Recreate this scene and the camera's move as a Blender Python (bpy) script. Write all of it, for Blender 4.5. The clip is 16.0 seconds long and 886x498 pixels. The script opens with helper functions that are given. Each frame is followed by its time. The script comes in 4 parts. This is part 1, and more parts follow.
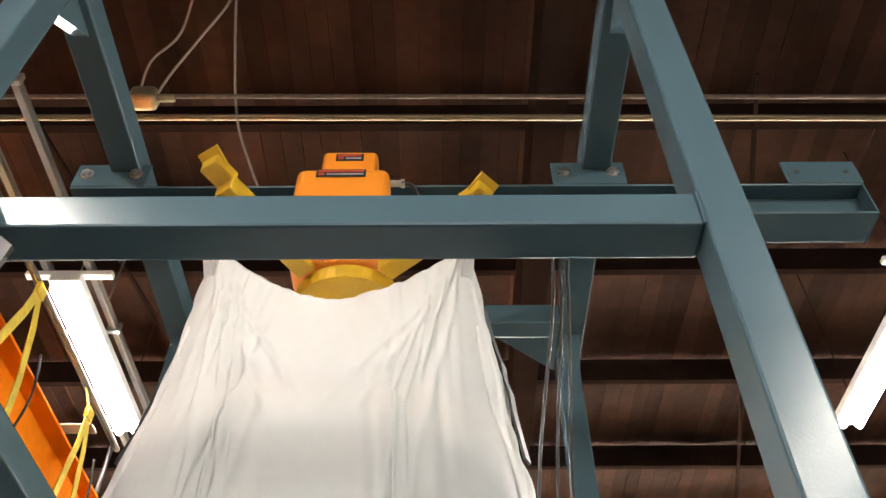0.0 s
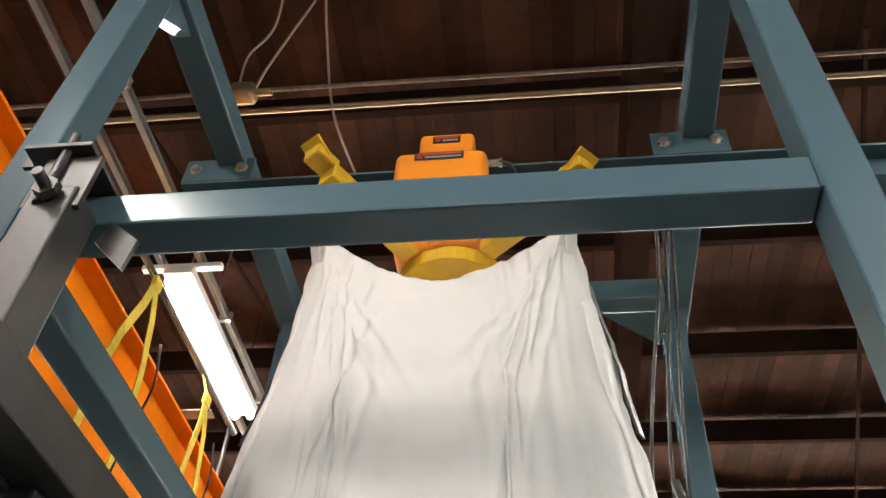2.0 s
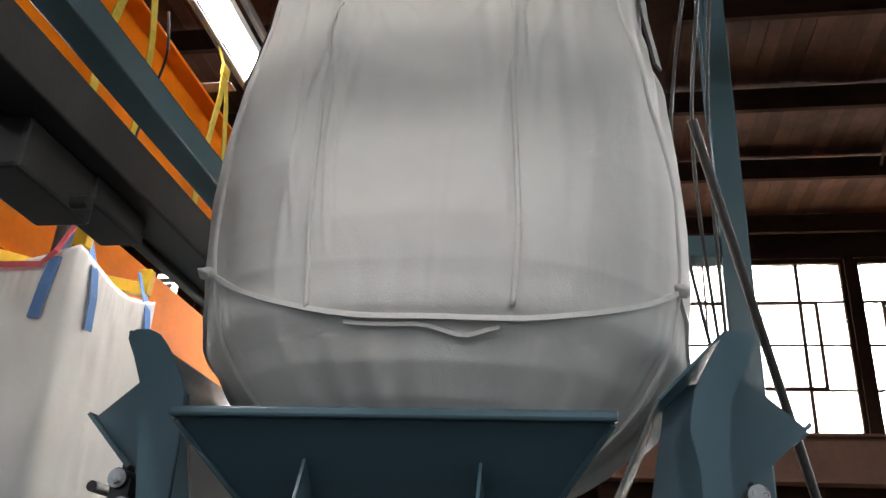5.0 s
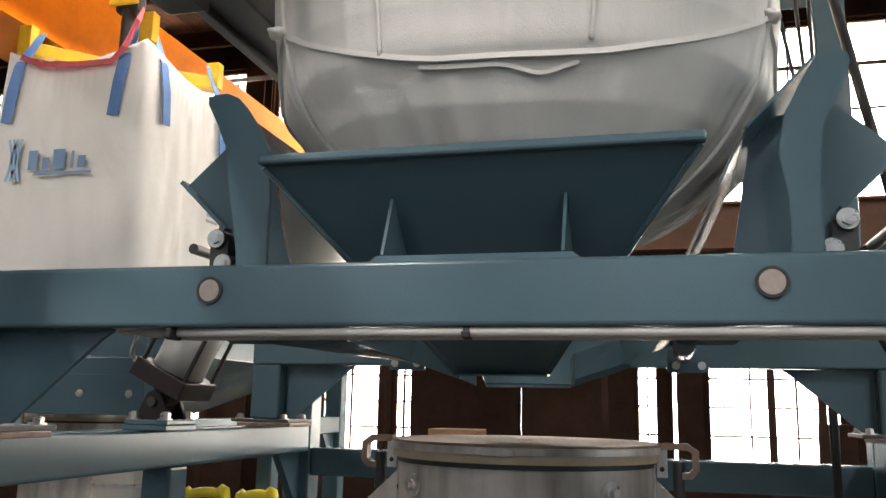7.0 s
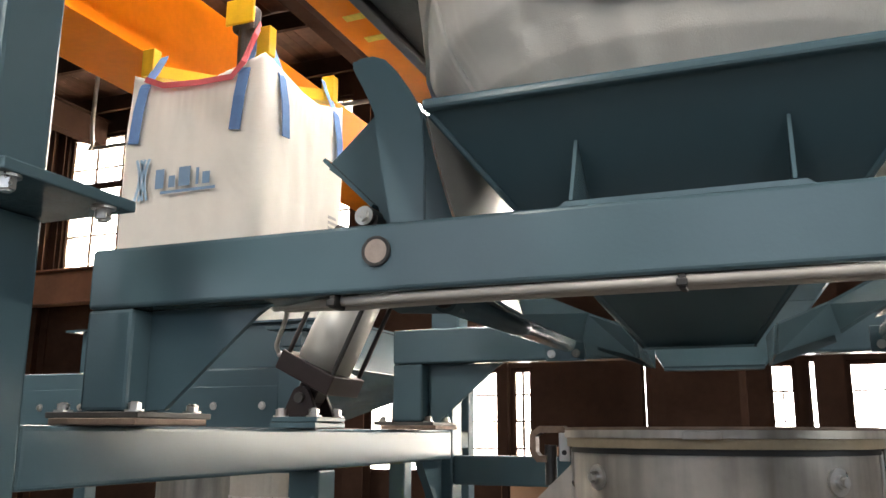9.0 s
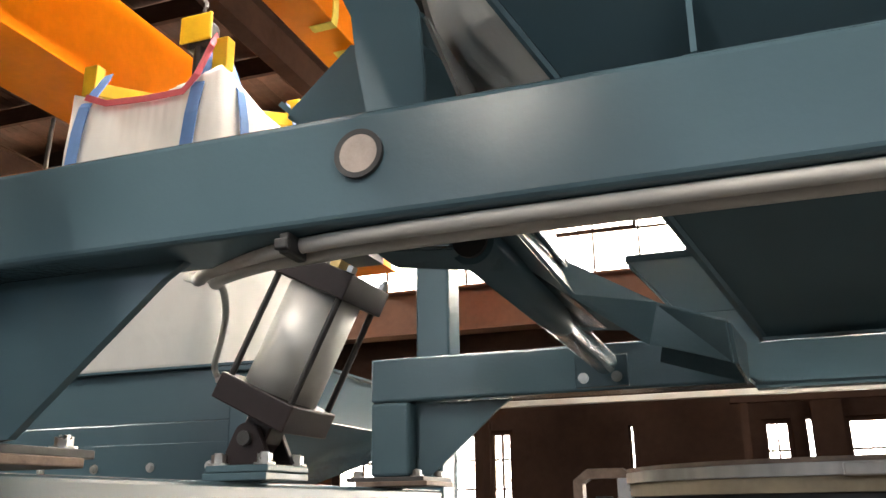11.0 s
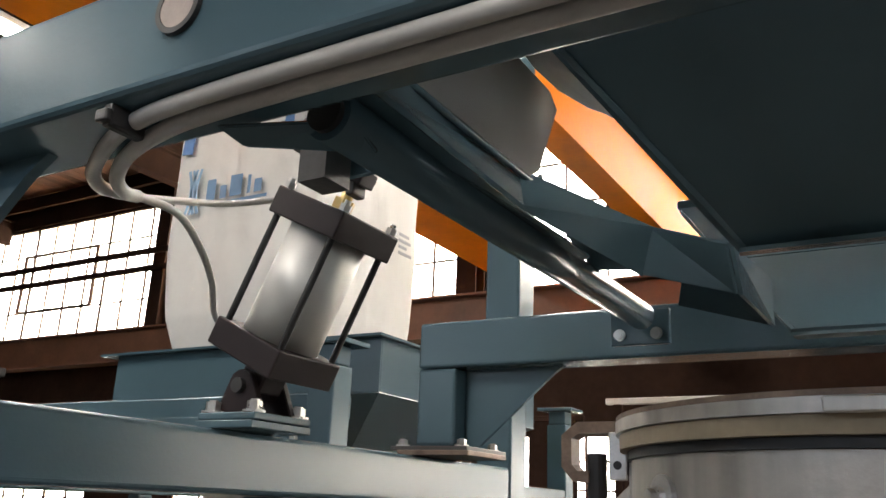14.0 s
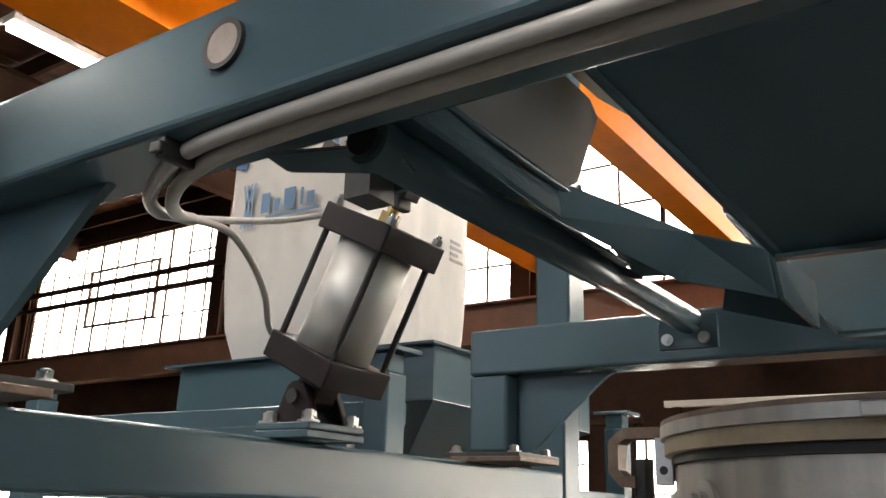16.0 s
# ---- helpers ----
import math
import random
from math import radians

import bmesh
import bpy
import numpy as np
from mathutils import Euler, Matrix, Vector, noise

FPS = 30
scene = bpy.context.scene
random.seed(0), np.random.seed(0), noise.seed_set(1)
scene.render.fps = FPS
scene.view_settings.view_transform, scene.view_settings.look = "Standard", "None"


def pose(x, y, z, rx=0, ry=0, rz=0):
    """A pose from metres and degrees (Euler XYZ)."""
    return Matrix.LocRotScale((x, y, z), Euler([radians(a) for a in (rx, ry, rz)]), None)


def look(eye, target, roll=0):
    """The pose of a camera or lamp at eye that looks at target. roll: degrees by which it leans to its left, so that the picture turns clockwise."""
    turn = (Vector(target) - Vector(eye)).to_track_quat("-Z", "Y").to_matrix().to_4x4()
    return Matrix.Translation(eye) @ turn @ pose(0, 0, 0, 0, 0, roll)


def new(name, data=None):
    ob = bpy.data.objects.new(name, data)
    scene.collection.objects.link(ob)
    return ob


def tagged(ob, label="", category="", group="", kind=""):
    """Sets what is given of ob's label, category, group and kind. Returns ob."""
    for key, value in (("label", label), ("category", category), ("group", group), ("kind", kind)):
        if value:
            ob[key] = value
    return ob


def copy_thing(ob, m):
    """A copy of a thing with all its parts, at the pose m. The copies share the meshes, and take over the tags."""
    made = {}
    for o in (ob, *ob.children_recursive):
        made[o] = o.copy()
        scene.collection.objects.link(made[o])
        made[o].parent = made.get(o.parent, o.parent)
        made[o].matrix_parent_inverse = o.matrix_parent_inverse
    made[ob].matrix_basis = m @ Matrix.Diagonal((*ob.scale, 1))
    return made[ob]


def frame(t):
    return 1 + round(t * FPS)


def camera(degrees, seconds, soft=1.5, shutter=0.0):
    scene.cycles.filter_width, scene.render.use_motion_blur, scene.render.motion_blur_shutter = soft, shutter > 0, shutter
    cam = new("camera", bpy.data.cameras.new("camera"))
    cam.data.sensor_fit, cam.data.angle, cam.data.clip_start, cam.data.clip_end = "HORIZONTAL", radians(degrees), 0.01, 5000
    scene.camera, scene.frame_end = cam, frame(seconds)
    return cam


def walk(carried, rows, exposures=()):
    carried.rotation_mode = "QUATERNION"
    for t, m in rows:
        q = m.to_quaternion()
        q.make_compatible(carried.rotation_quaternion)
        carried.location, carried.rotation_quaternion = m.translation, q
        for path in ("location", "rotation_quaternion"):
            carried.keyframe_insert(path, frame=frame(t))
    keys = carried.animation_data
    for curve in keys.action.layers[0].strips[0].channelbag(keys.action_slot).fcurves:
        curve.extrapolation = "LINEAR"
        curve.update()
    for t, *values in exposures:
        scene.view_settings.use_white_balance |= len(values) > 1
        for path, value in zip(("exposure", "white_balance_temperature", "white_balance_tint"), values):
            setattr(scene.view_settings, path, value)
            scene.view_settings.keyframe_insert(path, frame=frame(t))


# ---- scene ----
cam = camera(55.3, 16.0)
PATH = [
    (0, (0.011, -0.002, 1.692), (0.006, 1.361, 3.156), -0.1),
    (0.5, (0.006, -0.005, 1.691), (-0.033, 1.366, 3.147), 0.5),
    (1, (-0.006, -0.008, 1.685), (-0.145, 1.368, 3.129), 2.4),
    (1.5, (-0.017, -0.01, 1.686), (-0.222, 1.366, 3.123), 3.6),
    (2, (-0.017, -0.005, 1.684), (-0.244, 1.378, 3.111), 4.0),
    (2.5, (-0.015, 0.014, 1.684), (-0.271, 1.452, 3.05), 4.2),
    (3, (-0.017, 0.029, 1.684), (-0.281, 1.561, 2.943), 3.8),
    (3.5, (-0.017, 0.051, 1.676), (-0.289, 1.647, 2.85), 3.8),
    (4, (-0.001, 0.087, 1.653), (-0.296, 1.75, 2.723), 3.6),
    (4.5, (0.035, 0.137, 1.638), (-0.281, 1.882, 2.563), 3.4),
    (6.8, (0.012, 0.194, 1.534), (-0.414, 2.093, 1.996), 1.7),
    (7, (0.008, 0.2, 1.522), (-0.488, 2.102, 1.888), 1.2),
    (7.5, (-0.007, 0.216, 1.499), (-0.636, 2.089, 1.814), 0.5),
    (8, (-0.032, 0.258, 1.474), (-0.801, 2.078, 1.786), -0.1),
    (8.5, (-0.103, 0.306, 1.451), (-0.871, 2.117, 1.813), 0.4),
    (9, (-0.198, 0.368, 1.428), (-0.918, 2.185, 1.854), 0.2),
    (9.2, (-0.221, 0.411, 1.424), (-0.931, 2.229, 1.863), 0.2),
    (11.3, (-0.504, 0.956, 1.381), (-1.116, 2.757, 2.001), -1.0),
    (11.5, (-0.51, 0.972, 1.374), (-1.062, 2.785, 2.012), 0.2),
    (12, (-0.509, 1.053, 1.349), (-1.005, 2.87, 2.023), 0.2),
    (12.5, (-0.449, 1.146, 1.335), (-1.185, 2.86, 2.055), 2.5),
    (13, (-0.371, 1.18, 1.333), (-1.246, 2.857, 1.984), 2.9),
    (13.5, (-0.321, 1.179, 1.329), (-1.221, 2.858, 1.939), 2.9),
    (14, (-0.282, 1.192, 1.32), (-1.261, 2.835, 1.905), 2.3),
    (14.5, (-0.26, 1.193, 1.321), (-1.3, 2.799, 1.902), 2.1),
    (15, (-0.246, 1.187, 1.321), (-1.316, 2.77, 1.912), 2.0),
    (15.5, (-0.237, 1.182, 1.322), (-1.324, 2.753, 1.915), 1.9),
    (16, (-0.251, 1.173, 1.322), (-1.337, 2.745, 1.913), 1.9),
]
EXPO = [(0, 1.4, 6600, 10), (2.2, 1.2, 6500, 10), (3.5, 0.65, 6400, 10), (4.5, 0.36, 6100, 10), (7, 0.95, 6500, 10), (9, 1.2, 6700, 10), (11.5, 1.35, 6800, 10), (12.4, 1.15, 6700, 10), (13.2, 1.15, 6500, 10), (14.5, 1.12, 6500, 10), (16, 1.0, 6600, 10)]
walk(cam, [(t, look(eye, target, roll)) for t, eye, target, roll in PATH], EXPO)

# ---- light ----
world = bpy.data.worlds.new("world")
scene.world = world
world.use_nodes = True
wn = world.node_tree.nodes
bgn = wn["Background"]
sky = wn.new("ShaderNodeTexSky")
sky.sky_type = 'NISHITA'
sky.sun_disc = False
sky.sun_elevation = radians(50)
sky.sun_rotation = radians(200)
world.node_tree.links.new(sky.outputs[0], bgn.inputs[0])
bgn.inputs[1].default_value = 0.15

# ---- materials ----
def mat(name, col, rough=0.5, metal=0.0, var=0.12, scale=6.0, bump=0.0, bscale=80.0, spec=0.5, swing=0.1):
    m = bpy.data.materials.new(name)
    m.use_nodes = True
    n, l = m.node_tree.nodes, m.node_tree.links
    b = n["Principled BSDF"]
    b.inputs["Roughness"].default_value = rough
    b.inputs["Metallic"].default_value = metal
    b.inputs["Specular IOR Level"].default_value = spec
    tc = n.new("ShaderNodeTexCoord")
    n1 = n.new("ShaderNodeTexNoise"); n1.inputs["Scale"].default_value = scale; n1.inputs["Detail"].default_value = 6
    n2 = n.new("ShaderNodeTexNoise"); n2.inputs["Scale"].default_value = scale * 9; n2.inputs["Detail"].default_value = 4
    add = n.new("ShaderNodeMath"); add.operation = 'MULTIPLY_ADD'; add.inputs[1].default_value = 0.35
    l.new(tc.outputs["Object"], n1.inputs["Vector"]); l.new(tc.outputs["Object"], n2.inputs["Vector"])
    l.new(n2.outputs["Fac"], add.inputs[0]); l.new(n1.outputs["Fac"], add.inputs[2])
    r = n.new("ShaderNodeValToRGB")
    r.color_ramp.elements[0].position, r.color_ramp.elements[1].position = 0.4, 0.95
    c = np.array(col)
    r.color_ramp.elements[0].color = (*np.clip(c * (1 - var), 0, 1), 1)
    r.color_ramp.elements[1].color = (*np.clip(c * (1 + var), 0, 1), 1)
    l.new(add.outputs[0], r.inputs[0]); l.new(r.outputs[0], b.inputs["Base Color"])
    rr = n.new("ShaderNodeMapRange")
    rr.inputs["To Min"].default_value, rr.inputs["To Max"].default_value = max(0.03, rough - swing), min(1, rough + swing)
    l.new(n1.outputs["Fac"], rr.inputs["Value"]); l.new(rr.outputs[0], b.inputs["Roughness"])
    if bump:
        n3 = n.new("ShaderNodeTexNoise"); n3.inputs["Scale"].default_value = bscale; n3.inputs["Detail"].default_value = 3
        bp = n.new("ShaderNodeBump"); bp.inputs["Strength"].default_value = bump; bp.inputs["Distance"].default_value = 0.01
        l.new(tc.outputs["Object"], n3.inputs["Vector"]); l.new(n3.outputs["Fac"], bp.inputs["Height"]); l.new(bp.outputs[0], b.inputs["Normal"])
    return m

BLUE = mat("blue paint", (0.066, 0.112, 0.134), 0.22, 0, 0.05, 2, 0.03, 160, spec=0.38, swing=0.05)
DARK = mat("bare dark steel", (0.055, 0.052, 0.05), 0.45, 0.5, 0.3, 8, 0.05)
BLACK = mat("black plastic", (0.015, 0.014, 0.014), 0.5)
BROWNBLK = mat("dark anodised cap", (0.019, 0.012, 0.012), 0.42, 0, 0.2, 12, spec=0.25)
BAG = mat("woven white fabric", (0.66, 0.635, 0.6), 0.75, 0, 0.045, 3, 0.12, 300)

def wrinkle(m, sx, sy, sz, strength, dist):
    """Adds soft stretched wrinkles under the fine relief."""
    n, l = m.node_tree.nodes, m.node_tree.links
    b = n["Principled BSDF"]
    tc, mp = n.new("ShaderNodeTexCoord"), n.new("ShaderNodeMapping")
    mp.inputs["Scale"].default_value = (sx, sy, sz)
    no = n.new("ShaderNodeTexNoise"); no.inputs["Scale"].default_value = 1; no.inputs["Detail"].default_value = 5; no.inputs["Distortion"].default_value = 0.8
    bp = n.new("ShaderNodeBump"); bp.inputs["Strength"].default_value = strength; bp.inputs["Distance"].default_value = dist
    l.new(tc.outputs["Object"], mp.inputs["Vector"]); l.new(mp.outputs[0], no.inputs["Vector"]); l.new(no.outputs["Fac"], bp.inputs["Height"])
    old = b.inputs["Normal"].links[0].from_node
    l.new(bp.outputs[0], old.inputs["Normal"])

wrinkle(BAG, 5, 5, 3.2, 0.22, 0.03)
ORANGE = mat("orange crane paint", (0.74, 0.2, 0.006), 0.42, 0, 0.15, 2, spec=0.02)
HOIST = mat("hoist orange paint", (0.85, 0.27, 0.02), 0.35, 0, 0.06, 4)
YELLOW = mat("yellow paint", (0.6, 0.36, 0.015), 0.4, 0, 0.15, 7)
STEEL = mat("stainless steel", (0.5, 0.46, 0.41), 0.34, 0.55, 0.18, 5, 0.06, 60)

def streaks(m, sx, sz, dark):
    """Darker runs down a surface."""
    n, l = m.node_tree.nodes, m.node_tree.links
    b = n["Principled BSDF"]
    src = b.inputs["Base Color"].links[0].from_socket
    tc, mp = n.new("ShaderNodeTexCoord"), n.new("ShaderNodeMapping")
    mp.inputs["Scale"].default_value = (sx, sx, sz)
    no = n.new("ShaderNodeTexNoise"); no.inputs["Scale"].default_value = 1; no.inputs["Detail"].default_value = 6
    r = n.new("ShaderNodeMapRange")
    r.inputs["From Min"].default_value, r.inputs["From Max"].default_value = 0.4, 0.7
    r.inputs["To Min"].default_value, r.inputs["To Max"].default_value = 1.0, dark
    mx = n.new("ShaderNodeMix"); mx.data_type = 'RGBA'; mx.blend_type = 'MULTIPLY'; mx.inputs[0].default_value = 1
    l.new(tc.outputs["Object"], mp.inputs["Vector"]); l.new(mp.outputs[0], no.inputs["Vector"]); l.new(no.outputs["Fac"], r.inputs["Value"])
    l.new(src, mx.inputs[6]); l.new(r.outputs[0], mx.inputs[7]); l.new(mx.outputs[2], b.inputs["Base Color"])

streaks(STEEL, 14, 1.2, 0.5)
ALU = mat("clear anodised aluminium", (0.6, 0.585, 0.55), 0.5, 0.35, 0.05, 5, swing=0.03)
BOLT = mat("zinc plated steel", (0.6, 0.58, 0.55), 0.3, 0.9, 0.15, 40)
BROWN = mat("brown painted steel", (0.03, 0.017, 0.0125), 0.75, 0, 0.3, 1.5, spec=0.0)
WOOD = mat("dark brown plank", (0.082, 0.038, 0.024), 0.85, 0, 0.45, 1.2, 0.1, 20, spec=0.1)
def boards(m, low, high):
    """Tone that differs from board to board."""
    n, l = m.node_tree.nodes, m.node_tree.links
    b = n["Principled BSDF"]
    src = b.inputs["Base Color"].links[0].from_socket
    g, r = n.new("ShaderNodeNewGeometry"), n.new("ShaderNodeMapRange")
    r.inputs["To Min"].default_value, r.inputs["To Max"].default_value = low, high
    mx = n.new("ShaderNodeMix"); mx.data_type = 'RGBA'; mx.blend_type = 'MULTIPLY'; mx.inputs[0].default_value = 1
    l.new(g.outputs["Random Per Island"], r.inputs["Value"])
    l.new(src, mx.inputs[6]); l.new(r.outputs[0], mx.inputs[7]); l.new(mx.outputs[2], b.inputs["Base Color"])
boards(WOOD, 0.55, 1.15)
streaks(WOOD, 1.6, 1.6, 0.6)
CONCRETE = mat("concrete", (0.05, 0.046, 0.042), 0.8, 0, 0.2, 1, 0.1, 20)
HOSE = mat("grey hose", (0.44, 0.42, 0.39), 0.45, 0, 0.06, 20)
PIPE = mat("galvanised pipe", (0.3, 0.29, 0.28), 0.35, 0.8, 0.15, 10)
BRASS = mat("brass", (0.6, 0.42, 0.17), 0.3, 0.9)
STRAPB = mat("blue webbing", (0.1, 0.2, 0.42), 0.8, 0, 0.12, 20)
PINK = mat("red webbing", (0.6, 0.12, 0.14), 0.8, 0, 0.12, 20)
INK = mat("blue grey ink", (0.16, 0.26, 0.4), 0.8)
WHITE = mat("white enamel", (0.75, 0.74, 0.72), 0.4)
PLUG = mat("tan plug disc", (0.33, 0.27, 0.235), 0.42, 0.3, 0.2, 60)

def glow(name, col, power):
    m = bpy.data.materials.new(name)
    m.use_nodes = True
    b = m.node_tree.nodes["Principled BSDF"]
    b.inputs["Emission Color"].default_value = (*col, 1)
    b.inputs["Emission Strength"].default_value = power
    return m

TUBE = glow("lit fluorescent tube", (1, 0.96, 0.9), 30)
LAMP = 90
DAY = 2.4
SKYGLOW = glow("overcast sky", (1.0, 0.97, 0.93), 11.5)
RUST = mat("rust brown paint", (0.16, 0.075, 0.045), 0.65, 0, 0.3, 2, 0.05, 40)
RUSTY = mat("worn bare steel", (0.17, 0.12, 0.09), 0.5, 0.5, 0.4, 25, 0.1, 80)
REDINK = mat("red ink", (0.5, 0.06, 0.03), 0.6)
GREYINK = mat("grey ink", (0.35, 0.35, 0.36), 0.7)
INKL = mat("pale blue ink", (0.3, 0.45, 0.62), 0.8)
FLAP = BLUE
# Pale metal colour stands in for the white reflections on the flap's lower sheet.
SHEEN_SHEET = mat("flap sheet with sheen as pale metal", (0.42, 0.42, 0.41), 0.24, 0.85, 0.1, 3, swing=0.08)
RUBBER = mat("tan rubber", (0.3, 0.235, 0.15), 0.55, 0, 0.25, 12)
GOLDP = mat("dusty conduit", (0.3, 0.235, 0.14), 0.4, 0.6, 0.25, 12)
SLING = mat("yellow webbing", (0.6, 0.45, 0.04), 0.8, 0, 0.2, 25)
WIRE = mat("dusty wire", (0.3, 0.24, 0.2), 0.7)
YEL2 = mat("bright yellow paint", (0.75, 0.58, 0.02), 0.4, 0, 0.08, 6)
CARD = mat("brown card", (0.3, 0.18, 0.11), 0.85, 0, 0.15, 6)
PALE = mat("pale painted metal", (0.5, 0.46, 0.4), 0.5, 0, 0.12, 6)

def pane_mat():
    """Dirty window glass: clear with translucent streaks."""
    m = bpy.data.materials.new("dirty glass")
    m.use_nodes = True
    n, l = m.node_tree.nodes, m.node_tree.links
    n.remove(n["Principled BSDF"])
    tr, tl, mx = n.new("ShaderNodeBsdfTransparent"), n.new("ShaderNodeBsdfTranslucent"), n.new("ShaderNodeMixShader")
    tl.inputs[0].default_value = (0.9, 0.8, 0.62, 1)
    no = n.new("ShaderNodeTexNoise"); no.inputs["Scale"].default_value = 1.5; no.inputs["Detail"].default_value = 8
    tc = n.new("ShaderNodeTexCoord")
    mr = n.new("ShaderNodeMapRange")
    mr.inputs["From Min"].default_value, mr.inputs["From Max"].default_value = 0.35, 0.75
    mr.inputs["To Min"].default_value, mr.inputs["To Max"].default_value = 0.1, 0.7
    l.new(tc.outputs["Object"], no.inputs["Vector"]); l.new(no.outputs["Fac"], mr.inputs["Value"]); l.new(mr.outputs[0], mx.inputs[0])
    l.new(tr.outputs[0], mx.inputs[1]); l.new(tl.outputs[0], mx.inputs[2])
    l.new(mx.outputs[0], n["Material Output"].inputs[0])
    return m
PANE = pane_mat()

# ---- builders ----
def mesh_ob(name, bm, material, parent=None, label="", smooth=False):
    me = bpy.data.meshes.new(name)
    bmesh.ops.recalc_face_normals(bm, faces=bm.faces)
    bm.to_mesh(me); bm.free()
    me.materials.append(material)
    if smooth:
        for p in me.polygons:
            p.use_smooth = True
    ob = new(name, me)
    if parent:
        ob.parent = parent
    if label:
        ob["label"] = label
    return ob

def part(name, bm, material, parent, label="", smooth=False):
    return mesh_ob(name, bm, material, parent, label, smooth)

def thing(name, label, category, group="", kind=""):
    return tagged(new(name), label, category, group, kind)

def join(*bms):
    a = bms[0]
    for b in bms[1:]:
        me = bpy.data.meshes.new("tmp"); b.to_mesh(me); b.free(); a.from_mesh(me); bpy.data.meshes.remove(me)
    return a

def box(x0, x1, y0, y1, z0, z1, bev=0.0, seg=2, m=None):
    bm = bmesh.new()
    bmesh.ops.create_cube(bm, size=1)
    bmesh.ops.transform(bm, matrix=Matrix.Translation(((x0 + x1) / 2, (y0 + y1) / 2, (z0 + z1) / 2)) @ Matrix.Diagonal((x1 - x0, y1 - y0, z1 - z0, 1)), verts=bm.verts)
    if bev:
        bmesh.ops.bevel(bm, geom=bm.edges[:], offset=bev, segments=seg, affect='EDGES', profile=0.5)
    if m:
        bmesh.ops.transform(bm, matrix=m, verts=bm.verts)
    return bm

def between(a, b, up=(0, 0, 1)):
    """A frame at a whose z runs to b."""
    a, b = Vector(a), Vector(b)
    z = (b - a).normalized()
    x = Vector(up).cross(z)
    if x.length < 1e-4:
        x = Vector((1, 0, 0))
    x.normalize()
    y = z.cross(x)
    return Matrix.Translation(a) @ Matrix((x, y, z)).transposed().to_4x4(), (b - a).length

def bar(a, b, w, h, bev=0.006, up=(0, 0, 1)):
    """A square tube from a to b, w across, h deep."""
    m, n = between(a, b, up)
    return box(-w / 2, w / 2, -h / 2, h / 2, 0, n, bev, 2, m)

def rod(a, b, r, seg=16, r2=None):
    m, n = between(a, b)
    bm = bmesh.new()
    bmesh.ops.create_cone(bm, cap_ends=True, segments=seg, radius1=r, radius2=r if r2 is None else r2, depth=n, matrix=m @ Matrix.Translation((0, 0, n / 2)))
    return bm

def hexa(a, b, r):
    return rod(a, b, r, 6)

def prism(pts, thick, m=None):
    """A plate: an outline in x, y, made thick along z from 0."""
    bm = bmesh.new()
    f = bm.faces.new([bm.verts.new((x, y, 0)) for x, y in pts])
    r = bmesh.ops.extrude_face_region(bm, geom=[f])
    bmesh.ops.translate(bm, vec=(0, 0, thick), verts=[v for v in r["geom"] if isinstance(v, bmesh.types.BMVert)])
    if m:
        bmesh.ops.transform(bm, matrix=m, verts=bm.verts)
    return bm

def plate3(pts, thick, bev=0.0):
    """A plate on coplanar world points, made thick to both sides."""
    p = [Vector(q) for q in pts]
    nrm = (p[1] - p[0]).cross(p[2] - p[0]).normalized()
    bm = bmesh.new()
    f = bm.faces.new([bm.verts.new(q - nrm * thick / 2) for q in p])
    r = bmesh.ops.extrude_face_region(bm, geom=[f])
    bmesh.ops.translate(bm, vec=nrm * thick, verts=[v for v in r["geom"] if isinstance(v, bmesh.types.BMVert)])
    if bev:
        bmesh.ops.bevel(bm, geom=bm.edges[:], offset=bev, segments=2, affect='EDGES')
    return bm

def tube(pts, r, seg=10, smooth_steps=8, closed=False):
    """A round hose or pipe through the points, smoothly."""
    p = [Vector(q) for q in pts]
    path = []
    for i in range(len(p) - 1):
        p0, p1, p2, p3 = p[max(i - 1, 0)], p[i], p[i + 1], p[min(i + 2, len(p) - 1)]
        for k in range(smooth_steps):
            t = k / smooth_steps
            path.append(0.5 * ((2 * p1) + (p2 - p0) * t + (2 * p0 - 5 * p1 + 4 * p2 - p3) * t * t + (3 * p1 - p0 - 3 * p2 + p3) * t ** 3))
    path.append(p[-1])
    bm = bmesh.new()
    rings = []
    nx = None
    for i, c in enumerate(path):
        d = (path[min(i + 1, len(path) - 1)] - path[max(i - 1, 0)]).normalized()
        if nx is None:
            nx = d.orthogonal().normalized()
        nx = (nx - d * nx.dot(d)).normalized()
        ny = d.cross(nx)
        rings.append([bm.verts.new(c + r * (math.cos(2 * math.pi * k / seg) * nx + math.sin(2 * math.pi * k / seg) * ny)) for k in range(seg)])
    for a, b in zip(rings, rings[1:]):
        for k in range(seg):
            bm.faces.new((a[k], a[(k + 1) % seg], b[(k + 1) % seg], b[k]))
    bm.faces.new(rings[0][::-1]); bm.faces.new(rings[-1])
    return bm

